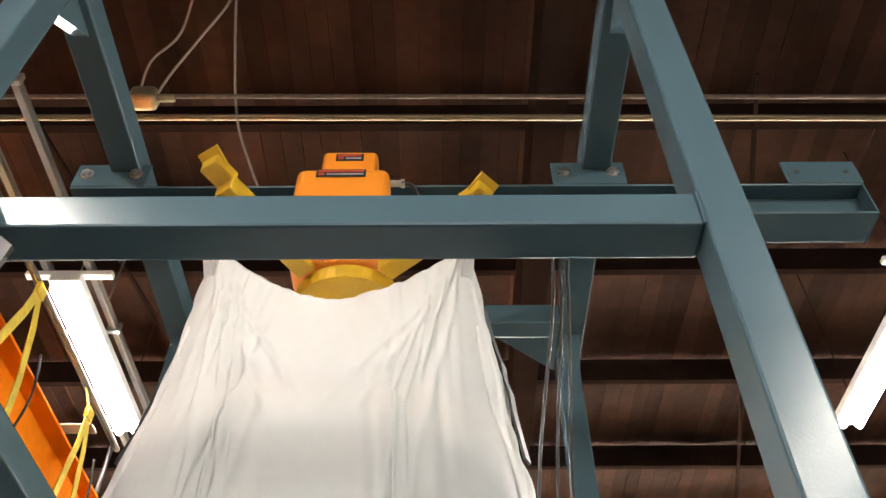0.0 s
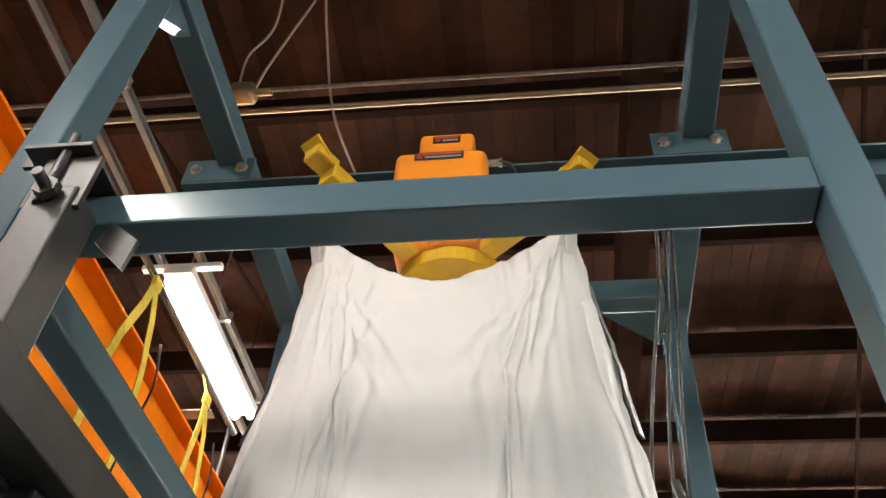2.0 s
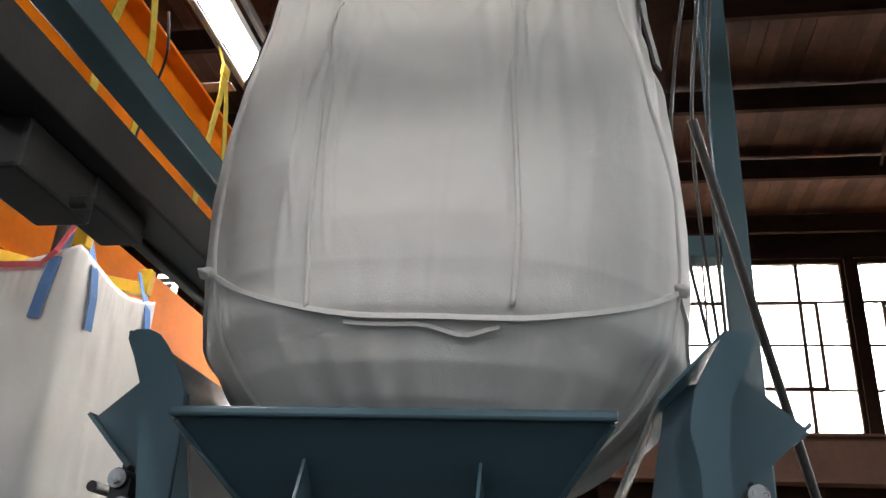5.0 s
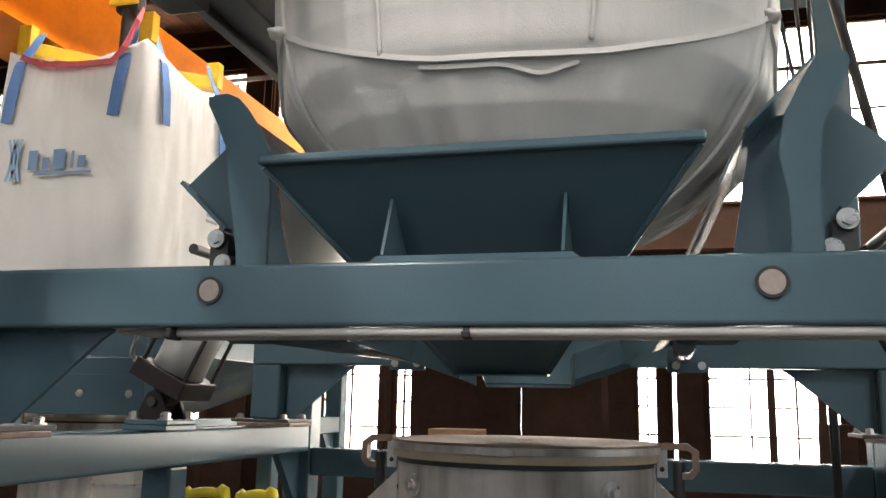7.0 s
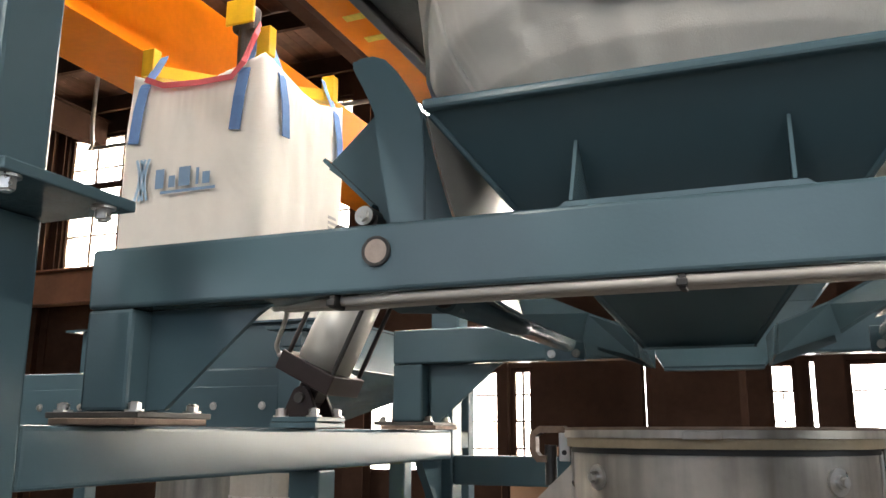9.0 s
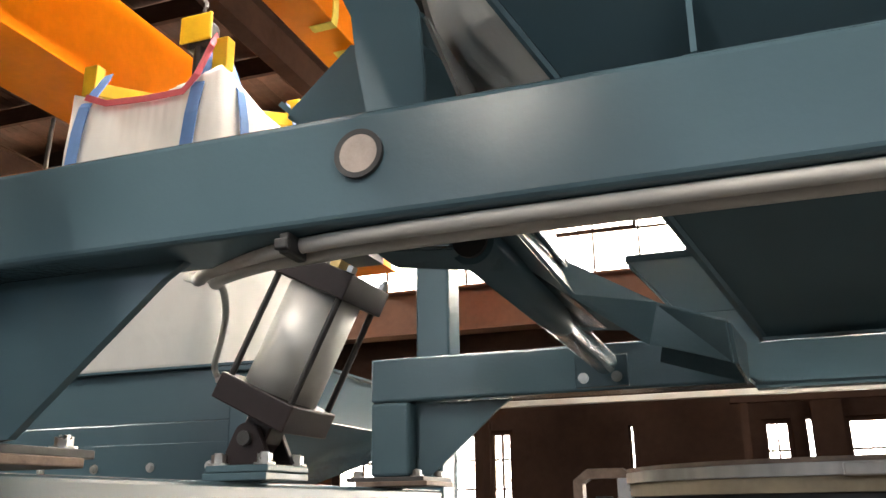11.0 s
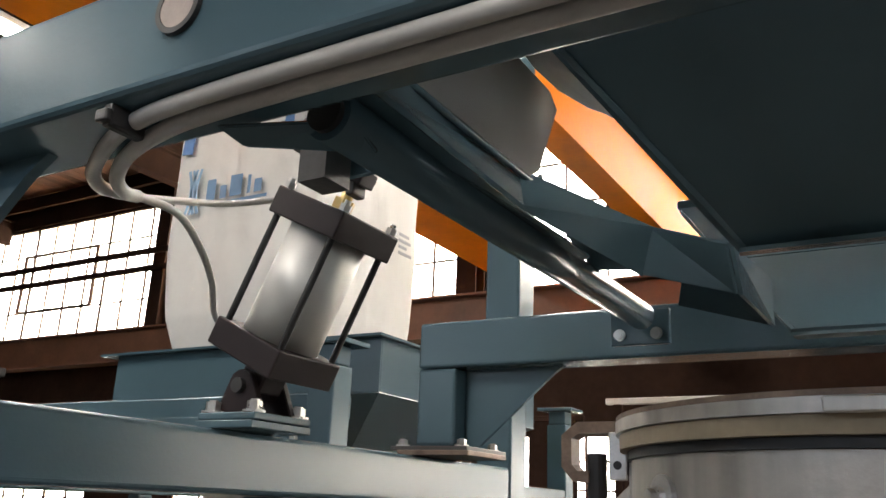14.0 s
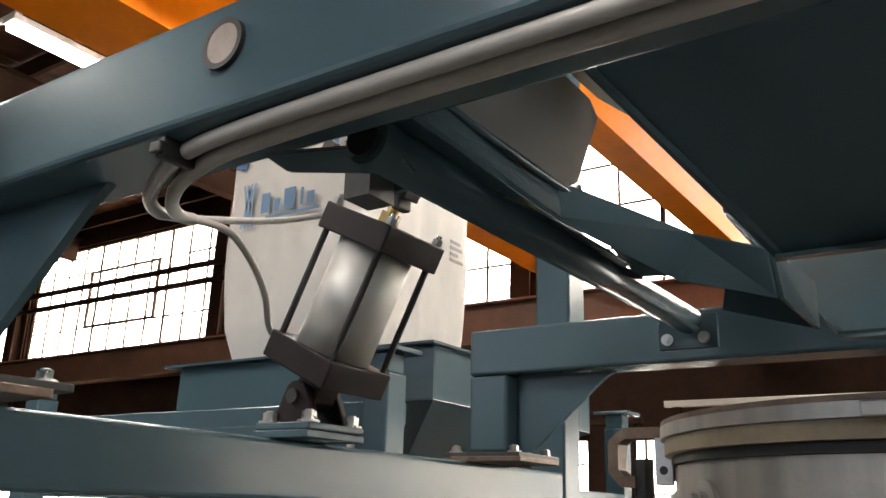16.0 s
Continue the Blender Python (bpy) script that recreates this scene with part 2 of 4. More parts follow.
def strap(pts, w, thick=0.004, side=(1, 0, 0)):
    """A flat web through the points, w wide along side."""
    s = Vector(side).normalized()
    bm = bmesh.new()
    rows = []
    P = [Vector(q) for q in pts]
    for i, c in enumerate(P):
        d = (P[min(i + 1, len(P) - 1)] - P[max(i - 1, 0)]).normalized()
        s2 = (s - d * s.dot(d)).normalized()
        nn = d.cross(s2)
        rows.append([bm.verts.new(c + s2 * a * w / 2 + nn * b * thick / 2) for a, b in ((-1, -1), (1, -1), (1, 1), (-1, 1))])
    for a, b in zip(rows, rows[1:]):
        for k in range(4):
            bm.faces.new((a[k], a[(k + 1) % 4], b[(k + 1) % 4], b[k]))
    bm.faces.new(rows[0][::-1]); bm.faces.new(rows[-1])
    return bm

def bolt(p, axis, parent, r=0.013, h=0.011, name="bolt"):
    p, a = Vector(p), Vector(axis).normalized()
    bm = join(rod(p - a * 0.001, p + a * 0.003, r * 1.45, 16), hexa(p + a * 0.003, p + a * (0.003 + h), r), rod(p + a * (0.003 + h), p + a * (0.003 + h * 1.2), r * 0.6, 12))
    return part(name, bm, BOLT, parent, "zinc plated bolt head")

# ---- the place ----
CX, CY = -0.345, 2.41

# ---- building shell ----
WX0, WX1, WY0, WY1 = -24.0, 9.0, -9.0, 11.0
ROOF_Z = 6.95
tagged(mesh_ob("floor", box(WX0, WX1, WY0, WY1, -0.2, 0), CONCRETE), "grey concrete workshop floor", "floor", kind="structure")
rnd = random.Random(4)
bms = [box(WX0 - .3, WX1 + .3, WY0 - .3, WY1 + .3, ROOF_Z + 0.07, ROOF_Z + 0.2)]
x = WX0
while x < WX1:
    w = 0.15 + rnd.uniform(-0.012, 0.012)
    bms.append(box(x, x + w - 0.0025, WY0, WY1, ROOF_Z + rnd.uniform(-0.004, 0.004), ROOF_Z + 0.068))
    x += w
tagged(mesh_ob("ceiling", join(*bms), WOOD), "dark brown plank roof deck above the workshop", "ceiling", kind="structure")
y = WY0 + 0.85
while y < WY1:
    o = mesh_ob("roof_purlin", join(box(WX0, WX1, y - 0.012, y + 0.012, ROOF_Z - 0.27, ROOF_Z - 0.02), box(WX0, WX1, y - 0.032, y + 0.032, ROOF_Z - 0.285, ROOF_Z - 0.27)), BROWN)
    tagged(o, "dark brown painted steel roof purlin", "beam", "roof purlins", "structure")
    y += 1.45
for x in (-16.5, -10.6, -5.0, 0.68, 6.4):
    o = mesh_ob("roof_girder", join(box(x - 0.012, x + 0.012, WY0, WY1, 6.16, 6.6), box(x - 0.1, x + 0.1, WY0, WY1, 6.6, 6.62), box(x - 0.1, x + 0.1, WY0, WY1, 6.14, 6.16)), BROWN)
    tagged(o, "deep dark brown steel roof girder", "beam", "roof girders", "structure")
for k, x in enumerate((-2.9, -1.3, 2.1, 3.9)):
    o = mesh_ob("roof_brace", bar((x, 3.0 + k % 2, 6.62), (x + 1.1, 8.6, 6.45), 0.03, 0.03, 0.002), BROWN)
    tagged(o, "thin brown diagonal roof brace", "beam", "roof braces", "structure")

def wall_x(name, y0, y1, lo, hi, tiers, zt, label):
    """A wall along x with tiers (z0, z1, [(a0, a1), ...]) of openings."""
    pieces, z = [], 0
    for z0, z1, opens in tiers:
        pieces.append(box(lo, hi, y0, y1, z, z0))
        cur = lo
        for a0, a1 in opens:
            pieces.append(box(cur, a0, y0, y1, z0, z1))
            cur = a1
        pieces.append(box(cur, hi, y0, y1, z0, z1))
        z = z1
    pieces.append(box(lo, hi, y0, y1, z, zt))
    return tagged(mesh_ob(name, join(*pieces), BROWN), label, "wall", kind="structure")

WIN_N = [0]
def glazing(a0, a1, z0, z1, yy, step, zsteps, vents=(), panes=True):
    WIN_N[0] += 1
    w = thing("window_%d" % WIN_N[0], "steel-framed factory window with bright dirty panes", "window", "factory windows", "structure")
    part("window_frame", join(box(a0, a0 + 0.05, yy, yy + .1, z0, z1), box(a1 - 0.05, a1, yy, yy + .1, z0, z1), box(a0 + .05, a1 - .05, yy, yy + .1, z0, z0 + .05), box(a0 + .05, a1 - .05, yy, yy + .1, z1 - .05, z1)), BROWN, w)
    n = max(2, round((a1 - a0) / step))
    for k in range(1, n):
        a = a0 + (a1 - a0) * k / n
        h = 0.010 if k % 4 else 0.02
        part("glazing_bar", box(a - h, a + h, yy + .02, yy + .07, z0 + .05, z1 - .05), BROWN, w)
    for k in range(1, zsteps):
        z = z0 + (z1 - z0) * k / zsteps
        part("glazing_bar", box(a0 + .05, a1 - .05, yy + .024, yy + .066, z - .011, z + .011), BROWN, w)
    for v0, v1, q0, q1 in vents:
        part("vent_frame", join(box(v0, v1, yy - .01, yy + .08, q0, q0 + .03), box(v0, v1, yy - .01, yy + .08, q1 - .03, q1), box(v0, v0 + .03, yy - .008, yy + .078, q0 + .03, q1 - .03), box(v1 - .03, v1, yy - .008, yy + .078, q0 + .03, q1 - .03)), BROWN, w)
    if panes:
        for i in range(n):
            for j in range(zsteps):
                p0, p1 = a0 + (a1 - a0) * i / n + .014, a0 + (a1 - a0) * (i + 1) / n - .014
                q0, q1 = z0 + (z1 - z0) * j / zsteps + .013, z0 + (z1 - z0) * (j + 1) / zsteps - .013
                part("pane", box(p0, p1, yy + .042, yy + .047, q0, q1), PANE, w)
    return w

up = [(-23.6, -18.2), (-17.9, -11.8), (-11.4, -5.75), (-5.42, 0.18), (0.45, 3.42), (3.55, 6.3), (6.6, 8.7)]
low = [(-20.5, -17.5), (-16.5, -13), (-11.0, -8.0), (-7.4, -6.2), (-5.6, -4.75), (-4.5, -3.62), (-3.47, -3.17), (-1.79, -1.74), (-0.34, -0.03), (0.12, 0.21), (0.5, 2.05), (2.3, 2.75), (3.1, 5.0), (5.4, 8.4)]
wall_x("wall_north", WY1, WY1 + .3, WX0, WX1, [(0.9, 2.26, low), (4.07, 6.43, up)], ROOF_Z, "dark brown workshop wall with two rows of windows")
for a0, a1 in up:
    c = (a0 + a1) / 2
    glazing(a0, a1, 4.07, 6.43, WY1 + .05, 0.55, 4, [(c - 1.1, c + 1.1, 4.66, 5.84)])
for a0, a1 in low:
    if a1 - a0 < .2:
        continue
    glazing(a0, a1, 0.9, 2.26, WY1 + .05, 0.6, 4)
o = mesh_ob("crane_rail_beam", join(box(WX0, WX1, WY1 - .42, WY1 - .4, 3.45, 3.95), box(WX0, WX1, WY1 - .55, WY1 - .25, 3.95, 3.98), box(WX0, WX1, WY1 - .55, WY1 - .25, 3.42, 3.45)), RUST)
tagged(o, "brown steel crane rail beam along the wall", "beam", kind="structure")
for x in (-23.8, -18.05, -11.6, -5.58, 0.31, 6.45, 8.86):
    o = mesh_ob("wall_pier", join(box(x - .15, x + .15, WY1 - .3, WY1 - .28, 0, 6.6), box(x - .15, x + .15, WY1 - .06, WY1 - .04, 0, 6.6), box(x - .012, x + .012, WY1 - .28, WY1 - .06, 0, 6.6)), BROWN)
    tagged(o, "dark brown steel wall stanchion", "column", "wall stanchions", "structure")
for z, y0 in ((5.05, .35), (5.3, .5)):
    o = mesh_ob("wall_pipe", rod((WX0, WY1 - y0, z), (-6.2, WY1 - y0, z), 0.055, 12), BROWN)
    tagged(o, "brown pipe running across the factory windows", "pipe", "wall pipes")
south = [(-12, -8), (-6.2, -3.0), (-1.6, 1.6), (3.4, 7.4)]
wall_x("wall_south", WY0 - .3, WY0, WX0, WX1, [(3.1, 5.6, south)], ROOF_Z, "dark brown workshop wall with large windows")
for a0, a1 in south:
    glazing(a0, a1, 3.1, 5.6, WY0 - .2, 0.6, 3, panes=False)
    la = bpy.data.lights.new("window_daylight", 'AREA')
    la.shape, la.size, la.size_y = 'RECTANGLE', a1 - a0 - .1, 2.4
    la.energy, la.color = DAY * (a1 - a0), (1.0, 0.97, 0.93)
    lo = new("window_daylight", la)
    lo.matrix_world = pose((a0 + a1) / 2, WY0 - .05, 4.35, 90, 0, 0)
tagged(mesh_ob("wall_west", box(WX0 - .3, WX0, WY0 - .3, WY1 + .3, 0, ROOF_Z), BROWN), "dark brown workshop wall", "wall", kind="structure")
EY0, EY1, EZ0, EZ1 = -5.0, 5.0, 1.4, 4.6
tagged(mesh_ob("wall_east", join(box(WX1, WX1 + .3, WY0 - .3, WY1 + .3, 0, EZ0), box(WX1, WX1 + .3, WY0 - .3, WY1 + .3, EZ1, ROOF_Z), box(WX1, WX1 + .3, WY0 - .3, EY0, EZ0, EZ1), box(WX1, WX1 + .3, EY1, WY1 + .3, EZ0, EZ1)), BROWN), "dark brown workshop wall with a wide window", "wall", kind="structure")
# Unseen window, added with an area lamp to brighten faces turned east.
we = thing("window_east", "wide steel-framed factory window letting in daylight", "window", "factory windows", "structure")
for k in range(13):
    yy = EY0 + .03 + (EY1 - EY0 - .06) * k / 12
    part("glazing_bar", box(WX1 + .1, WX1 + .15, yy - .02, yy + .02, EZ0, EZ1), BROWN, we)
for k in range(5):
    zz = EZ0 + .03 + (EZ1 - EZ0 - .06) * k / 4
    part("glazing_bar", box(WX1 + .152, WX1 + .19, EY0, EY1, zz - .02, zz + .02), BROWN, we)
la = bpy.data.lights.new("window_daylight", 'AREA')
la.shape, la.size, la.size_y = 'RECTANGLE', EY1 - EY0 - .1, EZ1 - EZ0 - .1
la.energy, la.color = 80, (1.0, 0.97, 0.94)
lo = new("window_daylight", la)
lo.matrix_world = look((WX1 + .05, 0, 3.0), (WX1 - 4, 0, 3.0))

bd = mesh_ob("backdrop", box(-60, 45, 24, 24.1, -3, 26), SKYGLOW)
tagged(bd, "bright overcast sky beyond the factory windows", "sky", kind="structure")

# ---- bag discharge frame ----
fr = thing("bag_discharge_frame", "tall blue painted square tube frame of a bulk bag discharger", "steel frame")
LX, RX = (-1.402, -1.287), (0.597, 0.712)
FY, RY = (1.248, 1.363), (3.457, 3.572)
TOPZ = 4.68
TB = 4.548
for s, (x0, x1) in ((-1, LX), (1, RX)):
    for (y0, y1), dx in ((FY, 0), (RY, -.07 if s < 0 else 0)):
        part("column", box(x0 + dx, x1 + dx, y0, y1, 1.822, TOPZ, 0.008), BLUE, fr)
    xm = (x0 + x1) / 2
    part("top_side_beam", box(x0 - 0.006, x1 + 0.006, FY[1] + 0.001, RY[0] - 0.001, TB, TOPZ - .002, 0.008), BLUE, fr)
    part("gusset", plate3([(xm, FY[1] + .001, TB - .001), (xm, FY[1] + .2, TB - .001), (xm, FY[1] + .001, TB - .2)], 0.06), BLUE, fr)
    part("gusset", plate3([(xm, RY[0] - .001, TB - .001), (xm, RY[0] - .2, TB - .001), (xm, RY[0] - .001, TB - .22)], 0.08), BLUE, fr)
    xi = x1 + .007 if s < 0 else x0 - .007
    part("corner_gusset", prism([(xi, 3.284), (xi - s * .34, 3.284), (xi, 3.57)][::s], .012, Matrix.Translation((0, 0, TB + .02))), BLUE, fr)
    part("splice_plate", box(x0 - .1, x1 + .07, FY[0] - .03, FY[1] + .13, 1.80, 1.82, 0.003), BLUE, fr)
    for px, py in ((x1 + .045, FY[0]), (x1 + .045, FY[1] + .08)):
        bolt((px, py, 1.799), (0, 0, -1), fr, 0.014, 0.018)
    part("splice_plate", box(x0 - .1, x1 + .07, RY[0] - .03, RY[1] + .08, 1.80, 1.82, 0.003), BLUE, fr)
part("front_beam", box(LX[1] + .001, RX[0] - .001, FY[0] + 0.002, FY[1] - 0.002, 3.117, 3.226, 0.008), BLUE, fr)
part("rear_beam", box(LX[1] + .007, RX[0] - .007, 3.167, 3.283, TB + .001, TOPZ - .004, 0.008), BLUE, fr)
part("side_beam", box(LX[0] + .003, LX[1] - .003, FY[1] + .001, RY[0] - .001, 3.09, 3.2, 0.008), BLUE, fr)
part("rear_cross_beam", box(LX[1] - .069, RX[0] - .001, RY[0] + .005, RY[1] - .005, 3.1, 3.2, .008), BLUE, fr)
part("weld_bead", rod((RX[0] - .002, FY[0] + .001, 3.117), (RX[0] - .002, FY[0] + .001, 3.226), 0.004, 8), BLUE, fr)

# ---- monorail and hoist ----
mono = thing("monorail_beam", "blue I-beam monorail carrying the hoist", "beam")
M0, M1 = 2.2, 2.36
MY = (M0 + M1) / 2
part("web", box(-1.55, 1.74, MY - 0.006, MY + 0.006, 4.271, 4.436), BLUE, mono)
part("bottom_flange", box(-1.55, 1.74, M0, M1, 4.257, 4.27, .003), BLUE, mono)
part("top_flange", box(-1.55, 1.74, M0, M1, 4.437, 4.45, .003), BLUE, mono)
part("end_plate", box(1.741, 1.75, M0, M1, 4.257, 4.45, .002), BLUE, mono)
for xc in (-1.397, 0.617, 1.6):
    part("hanger_plate", box(xc - .155, xc + .155, M0 - .002, M0 + .012, 4.451, 4.595, .003), BLUE, mono)
    part("hanger_plate", box(xc - .155, xc + .155, M0 + .013, M1 - .02, 4.451, 4.462, .003), BLUE, mono)
    for dx in (-.103, .103):
        if xc < 1.5:
            bolt((xc + dx, M0 - .003, 4.525), (0, -1, 0), mono, 0.02, 0.014)
        else:
            # No real hole: a black disc colours in its dark inside.
            part("bolt_hole", rod((xc + dx, M0 - .004, 4.525), (xc + dx, M0 - .001, 4.525), 0.012), BLACK, mono)

h = thing("electric_hoist", "orange electric chain hoist on a monorail trolley", "hoist")
part("upper_housing", box(-.475, -.255, 2.02, 2.19, 4.30, 4.445, .022, 3), HOIST, h)
part("lower_housing", box(-.56, -.2, 1.99, 2.196, 4.02, 4.3, .035, 4), HOIST, h)
part("motor_housing", join(box(-.56, -.22, 2.06, 2.3, 3.87, 4.019, .05, 4), rod((-.40, 2.09, 3.88), (-.40, 2.04, 3.9), .02)), HOIST, h, "orange ribbed lower hoist housing", True)
for x0, x1, y, z0, z1 in ((-.42, -.31, 2.018, 4.375, 4.42), (-.48, -.29, 1.988, 4.235, 4.28)):
    lab = part("nameplate", box(x0, x1, y - .002, y + .001, z0, z1, .002), BLACK, h, "black nameplate with red marks")
    part("marking", box(x0 + .008, x1 - .008, y - .004, y - .0021, z1 - .019, z1 - .008), REDINK, lab)
    part("marking", box(x0 + .01, x0 + .03, y - .004, y - .0021, z0 + .008, z0 + .02), REDINK, lab)
    part("marking", box(x0 + .04, x1 - .01, y - .004, y - .0021, z0 + .01, z0 + .017), GREYINK, lab)
part("cable_gland", join(rod((-.2, 2.05, 4.27), (-.16, 2.05, 4.27), .014), rod((-.16, 2.05, 4.27), (-.145, 2.05, 4.27), .018, 6)), BOLT, h)
part("power_cable", tube([(-.145, 2.05, 4.27), (-.11, 2.06, 4.26), (-.08, 2.1, 4.2), (-.05, 2.15, 4.1)], .008), BLACK, h, smooth=True)
for dx in (-.13, .13):
    part("trolley_plate", box(-.39 + dx - .05, -.39 + dx + .05, M0 - .02, M0 - .008, 4.2, 4.33, .003), DARK, h)
    part("trolley_wheel", rod((-.39 + dx, M0 - .007, 4.3), (-.39 + dx, M0 + .03, 4.3), .028), DARK, h)

sp = thing("lifting_spreader", "yellow steel cross spreader with hooked arm ends", "lifting frame")
SZ = 3.885
part("hub_plate", prism([(CX + .2 * math.cos(a), 2.3 + .2 * math.sin(a)) for a in [2 * math.pi * k / 40 for k in range(40)]], .012, Matrix.Translation((0, 0, SZ - .075))), YELLOW, sp, smooth=False)
part("hub_rim", join(*[bar((CX + .2 * math.cos(a), 2.3 + .2 * math.sin(a), SZ - .05), (CX + .2 * math.cos(a + .158), 2.3 + .2 * math.sin(a + .158), SZ - .05), .012, .06, 0) for a in [2 * math.pi * k / 40 for k in range(40)]]), YELLOW, sp)
for sx in (-1, 1):
    for sy in (-1, 1):
        a = Vector((CX + sx * .14, 2.3 + sy * .17, SZ)); b = Vector((CX + sx * .41 + .03, 2.3 + sy * (.5 - sx * .04), SZ - .005 - sx * .02))
        arm = part("arm", bar(a, b, .075, .075, .005), YELLOW, sp)
        c = b + Vector((sx * .02, sy * .02, 0))
        d = (b - a).normalized()
        part("end_socket", join(plate3([c - d * .05 + Vector((0, 0, .02)), c + d * .05 + Vector((0, 0, .02)), c + d * .05 + Vector((0, 0, .07)), c - d * .05 + Vector((0, 0, .07))], .075, .004), bar(c + d * .0 + Vector((0, 0, .05)), c + d * .07 + Vector((0, 0, .09)), .085, .012, .002), bar(c - d * .06 + Vector((0, 0, .02)), c - d * .02 + Vector((0, 0, .1)), .012, .05, .002)), YELLOW, sp, "yellow folded hook end")
        if sy < 0:
            for k in range(6):
                p = a + (b - a) * (.3 + .08 * k)
                m, n = between(p, p + d)
                nn = Vector((d.y, -d.x, 0)) * sx
                q = p + nn * .0385
                part("marking", bar(q + Vector((0, 0, -.012)), q + Vector((0, 0, .012)), .012, .002, 0, tuple(d)), BLACK, arm)
part("lift_eye", join(rod((CX - .03, 2.3, SZ), (CX - .03, 2.3, 4.02), .03), rod((CX + .0, 2.3, SZ - .06), (CX, 2.3, SZ + .05), .07, 24)), YELLOW, sp)

# ---- the hanging bag ----
BX, BY = -0.342, 2.40
PROF = [(1.90, .02, 2.0), (1.908, .12, 2.0), (1.925, .22, 2.0), (1.95, .30, 2.0), (1.985, .37, 2.0), (2.03, .438, 2.05), (2.085, .502, 2.1), (2.15, .558, 2.2), (2.25, .611, 2.3), (2.35, .64, 2.4), (2.45, .653, 2.4), (2.62, .653, 2.5), (2.8, .638, 2.6), (3.0, .603, 2.9), (3.2, .562, 3.4), (3.4, .52, 4.5), (3.58, .482, 6.5), (3.75, .458, 9.0)]

TUCKS = [math.pi * .25, math.pi * .75, math.pi * 1.25 - .06, math.pi * 1.75 + .30]

def bag_radius(z):
    for (z0, r0, e0), (z1, r1, e1) in zip(PROF, PROF[1:]):
        if z <= z1:
            f = (z - z0) / (z1 - z0)
            f2 = f
            return r0 + (r1 - r0) * f2, e0 + (e1 - e0) * f2
    return PROF[-1][1:]

def bag_point(a, z, out=0.0):
    r, e = bag_radius(z)
    c, s = math.cos(a), math.sin(a)
    q = (abs(c) ** e + abs(s) ** e) ** (-1 / e)
    return Vector((BX + (r * q + out) * c, BY + (r * q + out) * s, z))

def bag_fold(a, z):
    """Folds that fan down from the four hung corners, seams that pull in, and soft creases."""
    d = 0.0
    u = (a % (math.pi / 2)) - math.pi / 4
    up = min(1, max(0, (z - 2.75) / .8))
    low = min(1, max(0, (3.0 - z) / .5))
    g = abs(u)
    d += up * (0.006 * math.sin(g * 46 + 1.5 * math.sin(z * 2.2)) * math.exp(-((g - .32) / .2) ** 2))
    d += up * 0.004 * math.sin(g * 90 + z * 3) * math.exp(-((g - .2) / .1) ** 2)
    mid = math.exp(-((z - 2.98) / .3) ** 2)
    d += mid * 0.014 * math.sin(g * 38 - z * 5) * math.exp(-((g - .45) / .13) ** 2)
    k = math.exp(-((z - 3.12) / .09) ** 2) - .7 * math.exp(-((z - 2.95) / .12) ** 2)
    d -= 0.0045 * k
    d += 0.012 * noise.noise(Vector((a * 3.0, z * 2.3, 1.7))) + 0.006 * noise.noise(Vector((a * 9.0, z * 4, 5)))
    for s0 in (.36, -.36):
        uu = ((a + math.pi / 2 + math.pi) % (2 * math.pi)) - math.pi
        d -= 0.009 * math.exp(-((uu - s0) / .03) ** 2) * min(1, max(0, (z - 2.25) / .3))
    v = abs(u)
    drop = max(0, 3.75 - z)
    for k, (kk, w0, amp) in enumerate(((.21, .013, .010), (.33, .014, .013), (.46, .014, .013), (.60, .013, .010))):
        cc = .05 + kk * drop / .62 + .008 * math.sin(z * 5 + k * 2 + (3 if u > 0 else 0))
        d += amp * math.exp(-((v - cc) / (w0 * (1 + drop))) ** 2) * min(1, max(0, (z - 2.78 - .06 * k) / .3)) * min(1, drop / .12)
    for c0, z0_, amp in ((-.43, 2.62, .013), (.33, 2.9, .013), (-.30, 2.78, .011), (.12, 2.5, .005), (.44, 2.95, .010), (-.36, 2.98, .012)):
        ff = ((a + math.pi / 2 + math.pi) % (2 * math.pi)) - math.pi
        d += amp * math.exp(-((ff - c0 - .12 * (z - z0_)) / .02) ** 2 - ((z - z0_) / .22) ** 2)
    d += 0.02 * math.exp(-((z - (2.26)) / .05) ** 2) * .5
    # tight creases: (start angle, drift with depth, upper and lower end, height)
    for c0, sl, zh, zl, amp in ((-.66, .20, 3.72, 3.0, .010), (-.62, .30, 3.7, 3.05, .012), (-.56, .34, 3.66, 2.95, .011), (-.50, .28, 3.5, 2.7, .012), (.66, -.34, 3.72, 3.1, .012), (.60, -.42, 3.68, 3.0, .012), (.55, -.30, 3.55, 2.98, .010), (-.36, .10, 3.2, 2.35, .008), (-.47, .12, 2.95, 2.4, .009), (.40, -.05, 3.05, 2.75, .008)):
        if zl < z < zh:
            q = abs(ff - c0 - sl * (zh - z)) / .011
            if q < 3:
                f = (z - zl) / (zh - zl)
                d += amp * (math.exp(-q * q) - .5 * math.exp(-(q - 1.6) ** 2)) * min(1, 4 * f, 4 * (1 - f))
    for c in TUCKS:
        w = abs((a - c + math.pi) % (2 * math.pi) - math.pi)
        if w < .3 and z < 2.36:
            d += .0025 * math.sin(w * 95 + z * 9) * math.exp(-(w / .12) ** 2) * min(1, (2.36 - z) / .06) * min(1, max(0, (z - 1.95) / .2))
